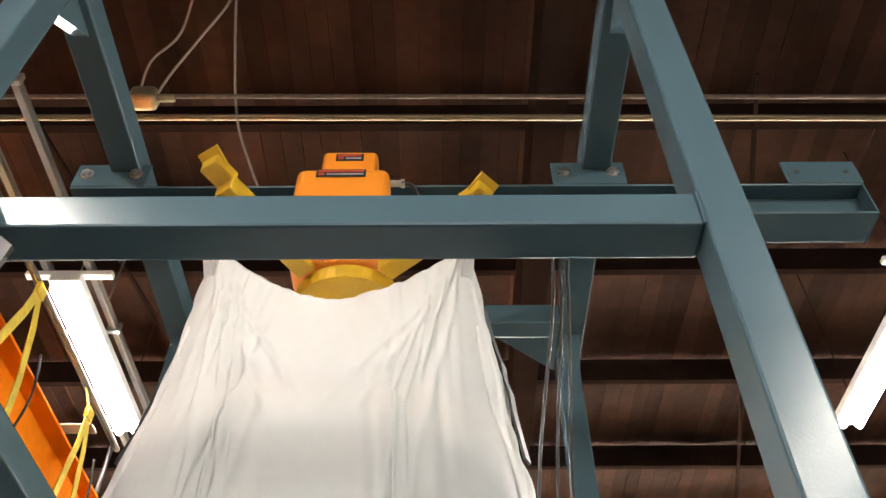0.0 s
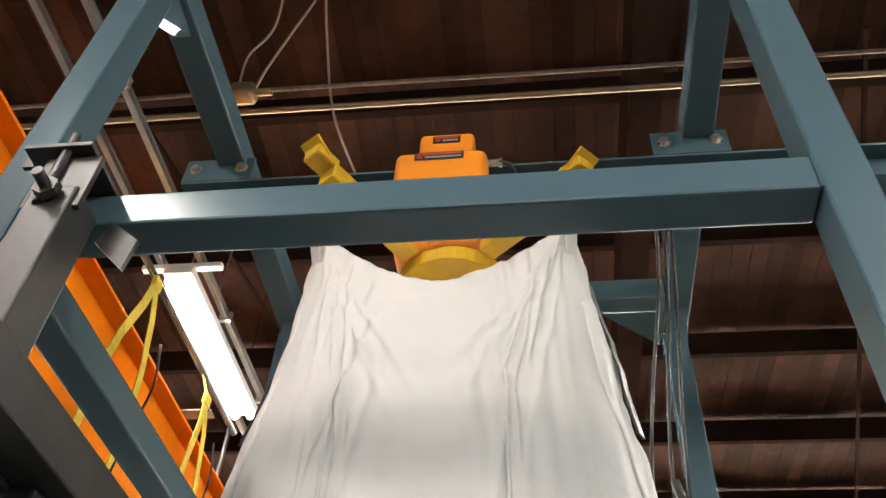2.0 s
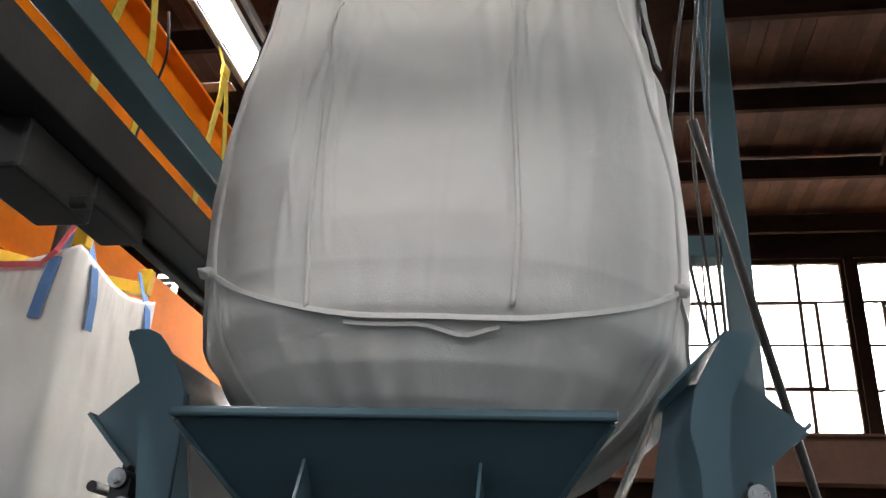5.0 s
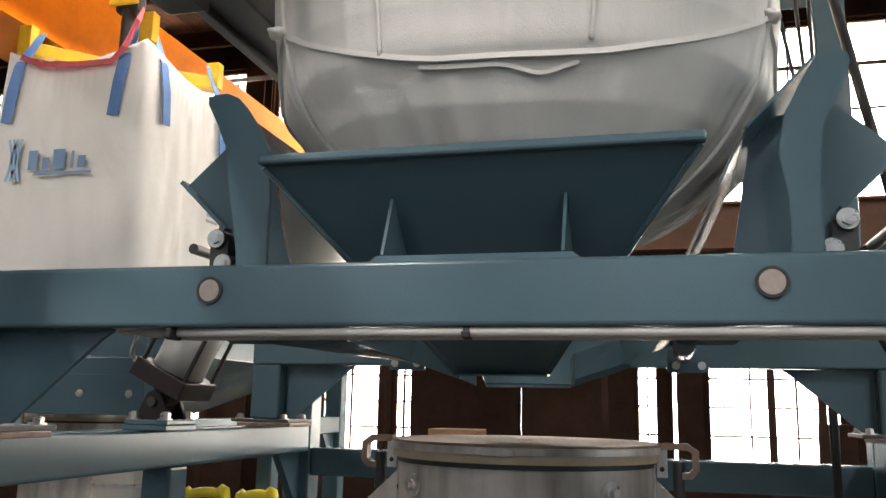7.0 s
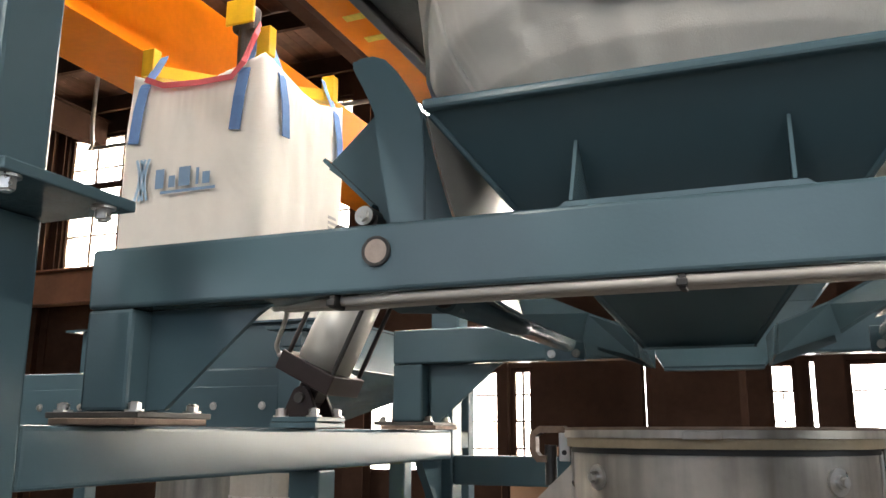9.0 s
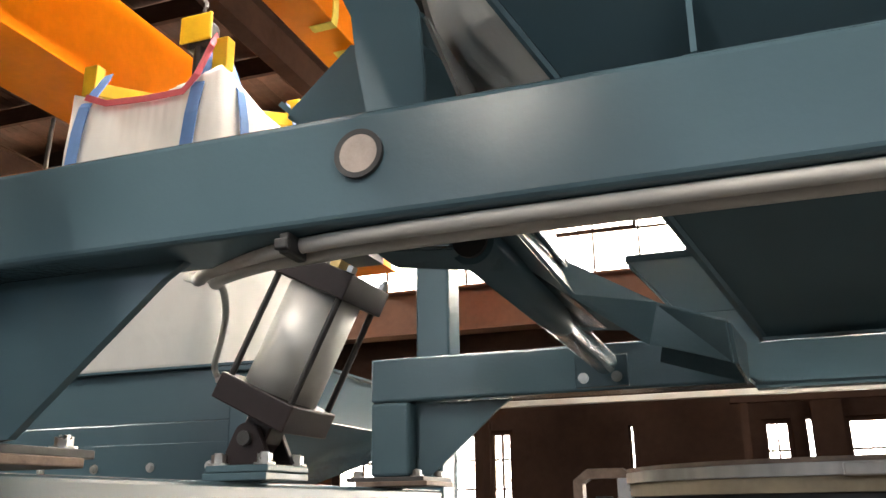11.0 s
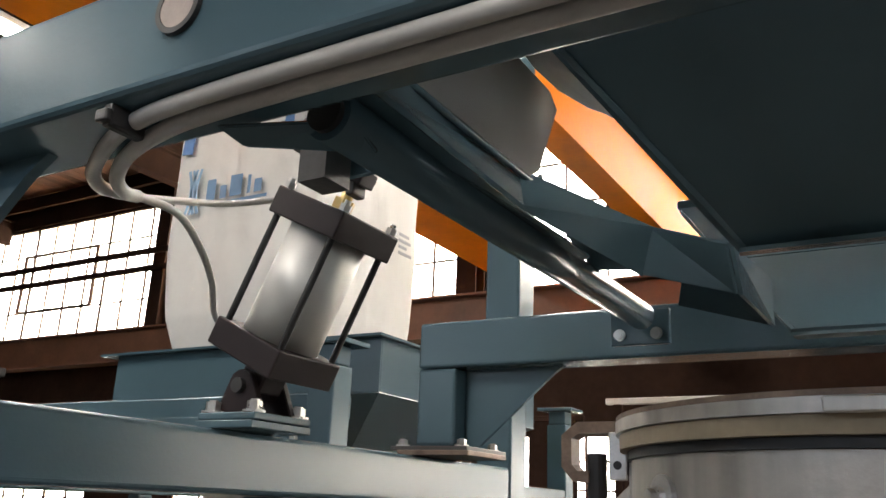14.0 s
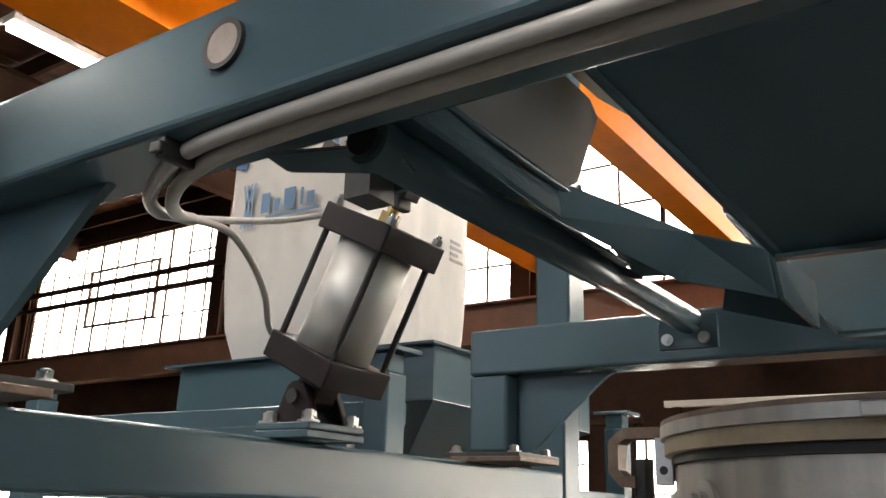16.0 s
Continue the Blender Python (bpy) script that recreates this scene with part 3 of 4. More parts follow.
    if z < 2.2:
        d += 0.012 * math.sin(a * 26 + math.sin(a * 7) * 2) * min(1, (2.25 - z) / .2) * min(1, max(0, (z - 1.85) / .15)) * .6
    return d

def bag_mesh():
    bm = bmesh.new()
    N, K = 720, 250
    rings = []
    z0, z1 = PROF[0][0], PROF[-1][0]
    for j in range(K + 1):
        f = j / K
        z = z0 + (z1 - z0) * (f * .45 + .55 * f * f)
        ring = []
        for k in range(N):
            a = 2 * math.pi * k / N
            zz = z
            t = min(1, max(0, (z - 3.2) / .55))
            um = 1 - min(1, abs(((a % (math.pi / 2)) - math.pi / 4)) / (math.pi / 4))
            zz -= t ** 1.5 * .2 * (1 - um ** 1.7)
            zz += .09 * t * um ** 5
            rr, e = bag_radius(z)
            p = bag_point(a, z, bag_fold(a, z) * min(1, rr / .4))
            p.z = zz + (0.008 * noise.noise(Vector((a * 14, 0, 3))) if j == K else 0)
            ring.append(bm.verts.new(p))
        rings.append(ring)
    for a, b in zip(rings, rings[1:]):
        for k in range(N):
            bm.faces.new((a[k], a[(k + 1) % N], b[(k + 1) % N], b[k]))
    bm.faces.new(rings[0][::-1])
    # inner top: a dished lid
    last = rings[-1]
    inner = [bm.verts.new(Vector((BX + (v.co.x - BX) * .93, BY + (v.co.y - BY) * .93, v.co.z - .05))) for v in last]
    low_r = [bm.verts.new(Vector((BX + (v.co.x - BX) * .5, BY + (v.co.y - BY) * .5, 3.42))) for v in last]
    for k in range(N):
        bm.faces.new((last[k], last[(k + 1) % N], inner[(k + 1) % N], inner[k]))
        bm.faces.new((inner[k], inner[(k + 1) % N], low_r[(k + 1) % N], low_r[k]))
    bm.faces.new(low_r)
    return bm

bag = thing("bulk_bag", "full white woven bulk bag hanging from a yellow spreader", "bulk bag")
part("sack", bag_mesh(), BAG, bag, smooth=True)

def seam_z(a):
    u = min(abs((a - c + math.pi) % (2 * math.pi) - math.pi) for c in TUCKS)
    return 2.228 + .165 * (1 - min(1, u / (math.pi / 4))) ** 2.0
pts = []
for k in range(121):
    a = 2 * math.pi * k / 120
    z = seam_z(a)
    pts.append(bag_point(a, z, bag_fold(a, z) + .004))
part("base_seam", strap(pts, .012, .009, (0, 0, 1)), BAG, bag, "folded hem round the base")
part("loose_hem", strap([bag_point(a, seam_z(a) - .014 - .018 * max(0, math.sin((a - 4.75) * 9)) ** 3, bag_fold(a, 2.2) + .007) for a in [4.5 + .025 * k for k in range(23)]], .009, .005, (0, -.3, 1)), BAG, bag, "loose folded hem edge")
for a0 in (4.36, 5.07):
    part("side_seam", tube([bag_point(a0 + .012 * math.sin(z * 6), z, bag_fold(a0, z) + .003) for z in [2.25 + .06 * k for k in range(15)]], .006, 8, 3), BAG, bag, "stitched vertical seam", True)
for k in range(4):
    a0 = math.pi / 4 + k * math.pi / 2
    at = TUCKS[k]
    p = bag_point(at, 2.393, .0)
    o = (Vector((BX, BY, p.z)) - p).normalized()
    bmk = bmesh.new()
    bmesh.ops.create_icosphere(bmk, subdivisions=3, radius=.024)
    for v in bmk.verts:
        v.co *= 1 + .5 * noise.noise(v.co * 60)
        v.co.z *= .6
    bmesh.ops.translate(bmk, vec=p - o * .012, verts=bmk.verts)
    part("corner_tuck", bmk, BAG, bag, "gathered corner tuck", True)
    part("corner_seam", tube([bag_point(q, z, bag_fold(q, z) + .002) for q, z in [(a0 + .01 + (at - a0) * min(1, max(0, (3.3 - z) / .8)), z) for z in [2.0 + .08 * j for j in range(19)]]], .007, 8, 3), BAG, bag, "stitched corner seam", True)
    sgn = 1 if k in (0, 2) else -1
    a1 = a0 - sgn * .3
    part("corner_strap", strap([bag_point(a1 + .02 * math.sin(z * 3), z - (.03 if z > 3.5 else 0), max(.02, bag_fold(a1, z) + .01)) for z in [3.05 + .06 * j for j in range(12)]], .04, .008, (math.cos(a1 + math.pi / 2), math.sin(a1 + math.pi / 2), 0)), BLACK, bag, "black sewn corner webbing")
    top = bag_point(a0, 3.75)
    end = Vector((CX + (.45 if math.cos(a0) > 0 else -.45), 2.3 + (.52 if math.sin(a0) > 0 else -.52), SZ - .06))
    part("lifting_loop", strap([top + Vector((0, 0, -.1)), top + (end - top) * .5, end, end + Vector((0, 0, .02))], .045, .006, (math.sin(a0), -math.cos(a0), 0)), BAG, bag, "white lifting loop")

# ---- cradle: base, arches, flaps ----
def station_base():
    base = thing("base_frame", "blue painted base frame carrying the bag cradle", "steel frame", "base frames")
    for s in (-1, 1):
        a, b = sorted((CX + s * 1.057, CX + s * 1.172))
        for (y0, y1) in ((1.355, 1.468), (3.508, 3.62)):
            part("leg", box(a, b, y0, y1, 0, 1.799, 0.008), BLUE, base)
        part("side_rail", box(a + .001, b - .001, 1.469, 3.507, 1.328, 1.44, 0.01, 3), BLUE, base)
        part("leg", box(a + .01, b - .01, 2.5, 2.6, 0, 1.327, .008), BLUE, base)
        for y0, s2 in ((3.507, -1),):
            part("gusset", plate3([((a + b) / 2, y0, 1.327), ((a + b) / 2, y0 - .2, 1.327), ((a + b) / 2, y0, 1.1)], .03), BLUE, base)
    part("rear_rail", box(CX - 1.056, CX + 1.056, 3.515, 3.615, 1.235, 1.345, .008), BLUE, base)
    return base

def arch(y0, label):
    o = thing("saddle_arch", label, "steel frame", "saddle arches")
    y1 = y0 + 0.105
    xl, xr = CX - 1.095, CX + 1.095
    part("top_tube", box(xl, xr, y0, y1, 1.66, 1.778, 0.008, 3), BLUE, o)
    for s, x0, x1 in ((1, xl, xl + 0.11), (-1, xr - 0.11, xr)):
        part("leg", box(x0, x1, y0 + .002, y1 - .002, 1.466, 1.659, 0.008), BLUE, o)
        xi = x1 if s > 0 else x0
        yy = y0 + .062
        part("gusset", plate3([(xi + s * .001, yy, 1.659), (xi + s * .27, yy, 1.659), (xi + s * .24, yy, 1.64), (xi + s * .045, yy, 1.47), (xi + s * .001, yy, 1.467)], .012), BLUE, o)
        part("foot_plate", box(x0 - .06, x1 + .05, y0 - .02, y1 + .09, 1.4535, 1.465, .002), DARK, o, "bare steel foot plate")
        part("shim_plate", box(x0 - .02, x1 + .07, y0 - .05, y1 + .05, 1.4405, 1.453, .002), RUSTY, o, "worn bare steel shim")
        for bx_ in (x0 - .035, x1 + .025):
            for by_ in (y0 + .0, y1 + .06):
                bolt((bx_, by_, 1.466), (0, 0, 1), o, .012, .012)
    return o

def ring_y(x, z, r0, r1, y0, y1, seg=40):
    bm = bmesh.new()
    L = [[bm.verts.new((x + r * math.cos(2 * math.pi * k / seg), y, z + r * math.sin(2 * math.pi * k / seg))) for k in range(seg)] for r, y in ((r0, y0), (r1, y0), (r1, y1), (r0, y1))]
    for i in range(4):
        a, b = L[i], L[(i + 1) % 4]
        for k in range(seg):
            bm.faces.new((a[k], a[(k + 1) % seg], b[(k + 1) % seg], b[k]))
    return bm

base = station_base()
arch_f = arch(1.628, "blue square tube saddle arch with gusseted feet")
for i, xp in enumerate((-0.818, 0.181)):
    pl = part("pivot_plug", rod((xp, 1.629, 1.7285), (xp, 1.623, 1.7285), .0205, 32), PLUG, arch_f, "pale round pivot end disc")
    part("seal_ring", ring_y(xp, 1.7285, .0207, .0262, 1.6275, 1.6225), BLACK, pl)
part("top_pad", plate3([(-.52, 1.69, 1.779), (-.12, 1.69, 1.779), (-.14, 1.69, 1.793), (-.5, 1.69, 1.793)], .06), BLUE, arch_f)
arch_r = arch(3.035, "blue square tube saddle arch with gusseted feet")

def end_flap(flip):
    """The sloping flap under one end of the bag, with a rolled lip and two ribs."""
    o = thing("cradle_flap", "blue sloping steel cradle flap with lip and ribs", "flap", "cradle flaps")
    Y = (lambda y: 2 * BY - y + .1) if flip else (lambda y: y)
    zt, zb, yt, yb = 1.979, 1.60, 1.648, 2.11
    xa, xb, xc, xd = -.736, .086, -.236, -.454
    if flip:
        zt, yt, yb, zb = 1.93, 2 * BY + .1 - 2.85, 2 * BY + .1 - 2.49, 1.585; xa, xb, xc, xd = -.705, .015, -.23, -.46
    ym, zm = yt + (yb - yt) * .43, zt + (zb - zt) * .49
    xl, xr_ = xa + (xd - xa) * .48, xb + (xc - xb) * .48
    part("panel", plate3([(xa, Y(yt), zt), (xb, Y(yt), zt), (xr_, Y(ym), zm), (xl, Y(ym), zm)], .008), FLAP, o)
    part("panel", plate3([(xl, Y(ym + .001), zm - .002), (xr_, Y(ym + .001), zm - .002), (xc, Y(yb), zb), (xd, Y(yb), zb)], .008), FLAP, o)
    n = Vector((0, yt - yb, zt - zb)).normalized()
    part("lip", bar((xa - .004, Y(yt - .004), zt + .004), (xb + .004, Y(yt - .004), zt + .004), .03, .02, .006), BLUE, o)
    for xr in (-.49, -.156):
        part("rib", plate3([(xr, Y(1.66), 1.795), (xr, Y(1.72), 1.93), (xr, Y(1.84), 1.80), (xr, Y(1.80), 1.79)], .006), BLUE, o)
    part("bottom_flange", plate3([(xd, Y(yb), zb - .004), (xc, Y(yb), zb - .004), (xc - .004, Y(yb - .022), zb - .006), (xd + .004, Y(yb - .022), zb - .006)], .005), BLUE, o)
    for xs, xm_, xt, q in ((xd, xl, xa, 1), (xc, xr_, xb, -1)):
        part("edge_hem", tube([(xs + q * .006, Y(yb - .004), zb + .002), (xm_ + q * .006, Y(ym - .004), zm - .004), (xt + q * .006, Y(yt), zt - .01)], .006, 6, 3), BLUE, o)
    part("hinge_bar", rod((CX - .28, Y(1.74), 1.785), (CX + .28, Y(1.74), 1.785), .012), DARK, o)
    return o

def side_flap(s):
    """The steep flap beside the bag, with horned end plates; s: side."""
    o = thing("cradle_flap", "blue steep steel cradle flap with horned end plates", "flap", "cradle flaps")
    X = lambda d: CX + s * d
    # Lower sheet: its reflections are put in as a paler metal.
    part("panel", plate3([(X(.371), 1.80, 1.737), (X(.371), 2.13, 1.737), (X(.385), 2.19, 1.769), (X(.505), 2.54, 2.045), (X(.529), 2.56, 2.10), (X(.529), 1.968, 2.10), (X(.441), 1.86, 1.898)], .006), SHEEN_SHEET, o, "lower sheet in pale metal standing in for its reflections")
    part("panel", plate3([(X(.532), 1.968, 2.102), (X(.532), 2.56, 2.102), (X(.67), 2.62, 2.245), (X(.67), 1.968, 2.245)], .006), FLAP, o)
    part("panel_hem", tube([(X(.368), 1.80, 1.732), (X(.369), 2.13, 1.732), (X(.383), 2.195, 1.764)], .0045, 8, 3), BLUE, o, smooth=True)
    part("lip", plate3([(X(.672), 1.968, 2.247), (X(.672), 2.625, 2.247), (X(.712), 2.625, 2.256), (X(.712), 1.968, 2.256)], .01, .002), BLUE, o)
    ye = 1.962
    horn = [(.706, 2.238), (.702, 2.251), (.688, 2.259), (.655, 2.26), (.625, 2.247), (.597, 2.216), (.56, 2.16), (.536, 2.113), (.526, 2.0), (.526, 1.80), (.535, 1.782), (.60, 1.78), (.606, 1.87), (.618, 1.937), (.64, 2.05), (.649, 2.122), (.68, 2.19)]
    if s > 0:
        horn = [(.737, 2.228), (.73, 2.246), (.70, 2.254), (.676, 2.246), (.64, 2.19), (.605, 2.12), (.59, 2.04), (.606, 1.95), (.606, 1.80), (.618, 1.782), (.667, 1.78), (.667, 2.0), (.678, 2.096), (.712, 2.16)]
    part("end_plate", plate3([(X(d), ye, z) for d, z in horn], .01, .002), BLUE, o)
    yf = 2.16
    part("fin", plate3([(X(.617), yf, 2.186), (X(.745), yf, 2.20), (X(.862), yf, 2.092), (X(.87), yf, 2.075), (X(.73), yf, 1.965), (X(.69), yf, 1.8), (X(.5), yf, 1.8), (X(.555), yf, 2.12)], .01), BLUE, o)
    part("fin_pad", plate3([(X(.872), yf - .03, 2.094), (X(.872), yf + .03, 2.094), (X(.735), yf + .03, 1.962), (X(.735), yf - .03, 1.962)], .01), BLUE, o)
    for yb_, d, z in ((2.13, .74, 1.93), (2.1, .70, 1.86)):
        part("hinge_lug", join(rod((X(d), yb_ - .03, z), (X(d), yb_ + .05, z), .025, 20), box(min(X(d - .03), X(d + .02)), max(X(d - .03), X(d + .02)), yb_ - .02, yb_ + .04, z - .09, z)), DARK, o)
        bolt((X(d), yb_ - .031, z), (0, -1, 0), o, .016, .012)
    # underside: hinge tube, bent channel and lever
    ht = part("hinge_tube", rod((X(.395), 1.745, 1.662), (X(.408), 2.72, 1.679), .0255, 32), BLUE, o)
    for f in ht.data.polygons:
        f.use_smooth = len(f.vertices) == 4
    # Black disc: the dark of the open tube bore, put on as colour.
    part("bore_shade_disc", rod((X(.395), 1.7445, 1.662), (X(.395), 1.738, 1.662), .019, 24), BLACK, ht)
    part("tube_bracket", box(min(X(.48), X(.365)), max(X(.48), X(.365)), 2.756, 2.768, 1.632, 1.70, .002), BLUE, o)
    for xx in (.462, .39):
        bolt((X(xx), 2.754, 1.652), (0, -1, 0), o, .008, .006)
    D, E, A, B = (.252, 2.28, 1.696), (.268, 2.281, 1.633), (.15, 2.255, 1.654), (.145, 2.272, 1.593)
    F, C, FU, CU = (.27, 2.47, 1.632), (.132, 2.41, 1.58), (.258, 2.465, 1.69), (.13, 2.40, 1.645)
    P = lambda *q: [(X(d), y, z) for d, y, z in q]
    part("channel_side", plate3(P((.366, 1.76, 1.736), (.385, 2.128, 1.748), D, E, (.345, 2.06, 1.668), (.36, 1.76, 1.69)), .006), BLUE, o)
    # Added plate that blocks window light, keeping the gap beside the tube dark.
    part("gap_blocker", plate3(P((.362, 1.765, 1.688), (.347, 2.06, 1.666), (.33, 2.24, 1.657), (.39, 2.36, 1.688), (.41, 1.765, 1.69)), .006), BLUE, o)
    part("channel_front", plate3(P(D, A, B, E), .006, .001), BLUE, o)
    part("channel_top", plate3(P(D, A, CU, FU), .006), BLUE, o)
    part("channel_back", plate3(P(FU, CU, C, F), .006), BLUE, o)
    part("channel_end", plate3(P((.146, 2.258, 1.652), (.141, 2.276, 1.592), (.127, 2.412, 1.578), (.125, 2.402, 1.643)), .005), BLUE, o)
    part("channel_web", plate3(P((.385, 2.13, 1.746), (.40, 2.45, 1.70), FU, D), .006), BLUE, o)
    part("lever_plate", plate3([(X(.375), 1.76, 1.66), (X(.492), 1.703, 1.653), (X(.474), 1.725, 1.637), (X(.375), 1.80, 1.642)], .012, .002), BLUE, o)
    part("cross_pin", rod((X(.845), 2.17, 1.92), (X(.845), 2.43, 1.92), .014, 16), DARK, o)
    part("pin_link", box(min(X(.838), X(.858)), max(X(.838), X(.858)), 2.37, 2.41, 1.872, 1.928, .004), DARK, o)
    return o

flap_f, flap_b = end_flap(False), end_flap(True)
flap_l, flap_r = side_flap(-1), side_flap(1)

# ---- air cylinder ----
def air_cylinder(s):
    o = thing("air_cylinder", "aluminium tie-rod air cylinder with dark square end caps", "air cylinder", "air cylinders")
    piv = Vector((CX + s * 1.04, 2.39, 1.519))
    top = Vector((CX + s * .87, 2.39, 1.868))
    ax = (top - piv).normalized()
    m, n = between(piv, top, (0, 1, 0))
    S = .0875
    part("rear_cap", box(-S, S, -S, S, .045, .098, .003, 2, m), BROWNBLK, o)
    part("front_cap", box(-S, S, -S, S, .312, .365, .003, 2, m), BROWNBLK, o)
    bmb = bmesh.new()
    bmesh.ops.create_cone(bmb, cap_ends=True, segments=64, radius1=.0745, radius2=.0745, depth=.214, matrix=m @ Matrix.Translation((0, 0, .205)))
    body = part("barrel", bmb, ALU, o, "satin clear aluminium barrel")
    for f in body.data.polygons:
        f.use_smooth = len(f.vertices) == 4
    for u in (-1, 1):
        for v in (-1, 1):
            c = Vector((u * (S - .014), v * (S - .014), 0))
            part("tie_rod", rod(m @ (c + Vector((0, 0, .098))), m @ (c + Vector((0, 0, .312))), .0065, 10), BLACK, o)
            part("tie_rod_nut", join(hexa(m @ (c + Vector((0, 0, .365))), m @ (c + Vector((0, 0, .378))), .011), rod(m @ (c + Vector((0, 0, .378))), m @ (c + Vector((0, 0, .386))), .006, 10)), BOLT, o)
    rodp = part("piston_rod", rod(m @ Vector((0, 0, .365)), m @ Vector((0, 0, .426)), .012, 20), BRASS, o, "brass rod gland and rod")
    part("gland_nut", hexa(m @ Vector((0, 0, .366)), m @ Vector((0, 0, .39)), .021), BRASS, rodp)
    part("rod_clevis", box(-.032, .032, -.022, .022, .425, .455, .003, 2, m), BROWNBLK, o)
    part("lock_nut", hexa(m @ Vector((0, 0, .404)), m @ Vector((0, 0, .424)), .019), BROWNBLK, o)
    part("clevis_pin", rod(m @ Vector((0, -.045, .445)), m @ Vector((0, .045, .445)), .012), DARK, o)
    part("pivot_eye", join(rod(piv - Vector((0, .03, 0)), piv + Vector((0, .03, 0)), .026, 24), box(-.03, .03, -.03, .03, 0.0, .045, .003, 1, m)), BROWNBLK, o)
    part("pivot_pin", rod(piv - Vector((0, .06, 0)), piv + Vector((0, .06, 0)), .014), DARK, o)
    for sy in (-1, 1):
        ear = [(-.055, 1.4692), (.055, 1.4692), (.03, 1.525), (.022, 1.541), (.008, 1.549), (-.008, 1.549), (-.022, 1.541), (-.03, 1.525)]
        part("clevis_ear", plate3([(piv.x + q, piv.y + sy * .042, zz) for q, zz in ear], .016, .002), BROWNBLK, o)
    part("mounting_foot", box(piv.x - .068, piv.x + .068, piv.y - .078, piv.y + .078, 1.455, 1.469, .003), BLUE, o)
    part("spacer_plate", box(piv.x - .072, piv.x + .066, piv.y - .08, piv.y + .082, 1.4405, 1.4545, .002), BLUE, o)
    for u in (-1, 1):
        for v in (-1, 1):
            bolt((piv.x + u * .05, piv.y + v * .06, 1.4695), (0, 0, 1), o, .014, .016)
    for zc, d in ((.34, 1), (.075, 1)):
        c0, c1, c2 = (m @ Vector((-s * s * (S + e), -.045, zc)) for e in (0, .014, .03))
        fit_ = part("port_fitting", join(hexa(c0, c1, .014), rod(c1, c2, .009, 12)), BOLT, o)
    return o, m, S

cyl, CM, CS = air_cylinder(-1)
cyl_r, _, _ = air_cylinder(1)

# hoses along the front arch
p_top = CM @ Vector((-CS - .03, -.045, .34))
p_bot = CM @ Vector((-CS - .03, -.045, .075))
hs = thing("air_hose", "pale grey air hose tied under the arch", "hose", "air hoses")
part("hose_run", tube([(.9, 1.644, 1.651), (.36, 1.644, 1.651), (-.32, 1.644, 1.651), (-.6, 1.646, 1.651), (-.8, 1.65, 1.651), (-.9, 1.662, 1.652), (-.99, 1.70, 1.658), (-1.074, 1.75, 1.664), (-1.125, 1.80, 1.672), (-1.15, 1.84, 1.685)], .0085, 12), HOSE, hs, smooth=True)
part("branch_tube", tube([(-1.14, 1.825, 1.68), (-1.216, 1.9, 1.71), (-1.277, 2.05, 1.762), (-1.336, 2.2, 1.817), (-1.365, 2.31, 1.862), (p_top.x, p_top.y, p_top.z)], .0062, 10), HOSE, hs, smooth=True)
hs2 = thing("air_hose", "pale grey air hose tied under the arch", "hose", "air hoses")
part("hose_run", tube([(.9, 1.666, 1.647), (.36, 1.666, 1.647), (-.32, 1.666, 1.647), (-.6, 1.666, 1.647), (-.8, 1.67, 1.646), (-.883, 1.68, 1.646), (-.98, 1.72, 1.655), (-1.065, 1.775, 1.664), (-1.12, 1.83, 1.675), (-1.14, 1.865, 1.685)], .0085, 12), HOSE, hs2, smooth=True)
part("branch_tube", tube([(-1.13, 1.85, 1.68), (-1.194, 1.92, 1.709), (-1.239, 2.02, 1.725), (-1.304, 2.13, 1.712), (-1.385, 2.24, 1.692), (p_bot.x + .01, p_bot.y - .03, p_bot.z + .02), (p_bot.x, p_bot.y, p_bot.z)], .0062, 10), HOSE, hs2, smooth=True)
for xc in (-.905, -.322, .36):
    t_ = mesh_ob("cable_tie", join(box(xc - .006, xc + .006, 1.634, 1.675, 1.637, 1.66, .003), box(xc - .008, xc + .008, 1.628, 1.636, 1.64, 1.652, .002)), BLACK)
    tagged(t_, "black cable tie clip round two hoses", "cable tie", "cable ties")

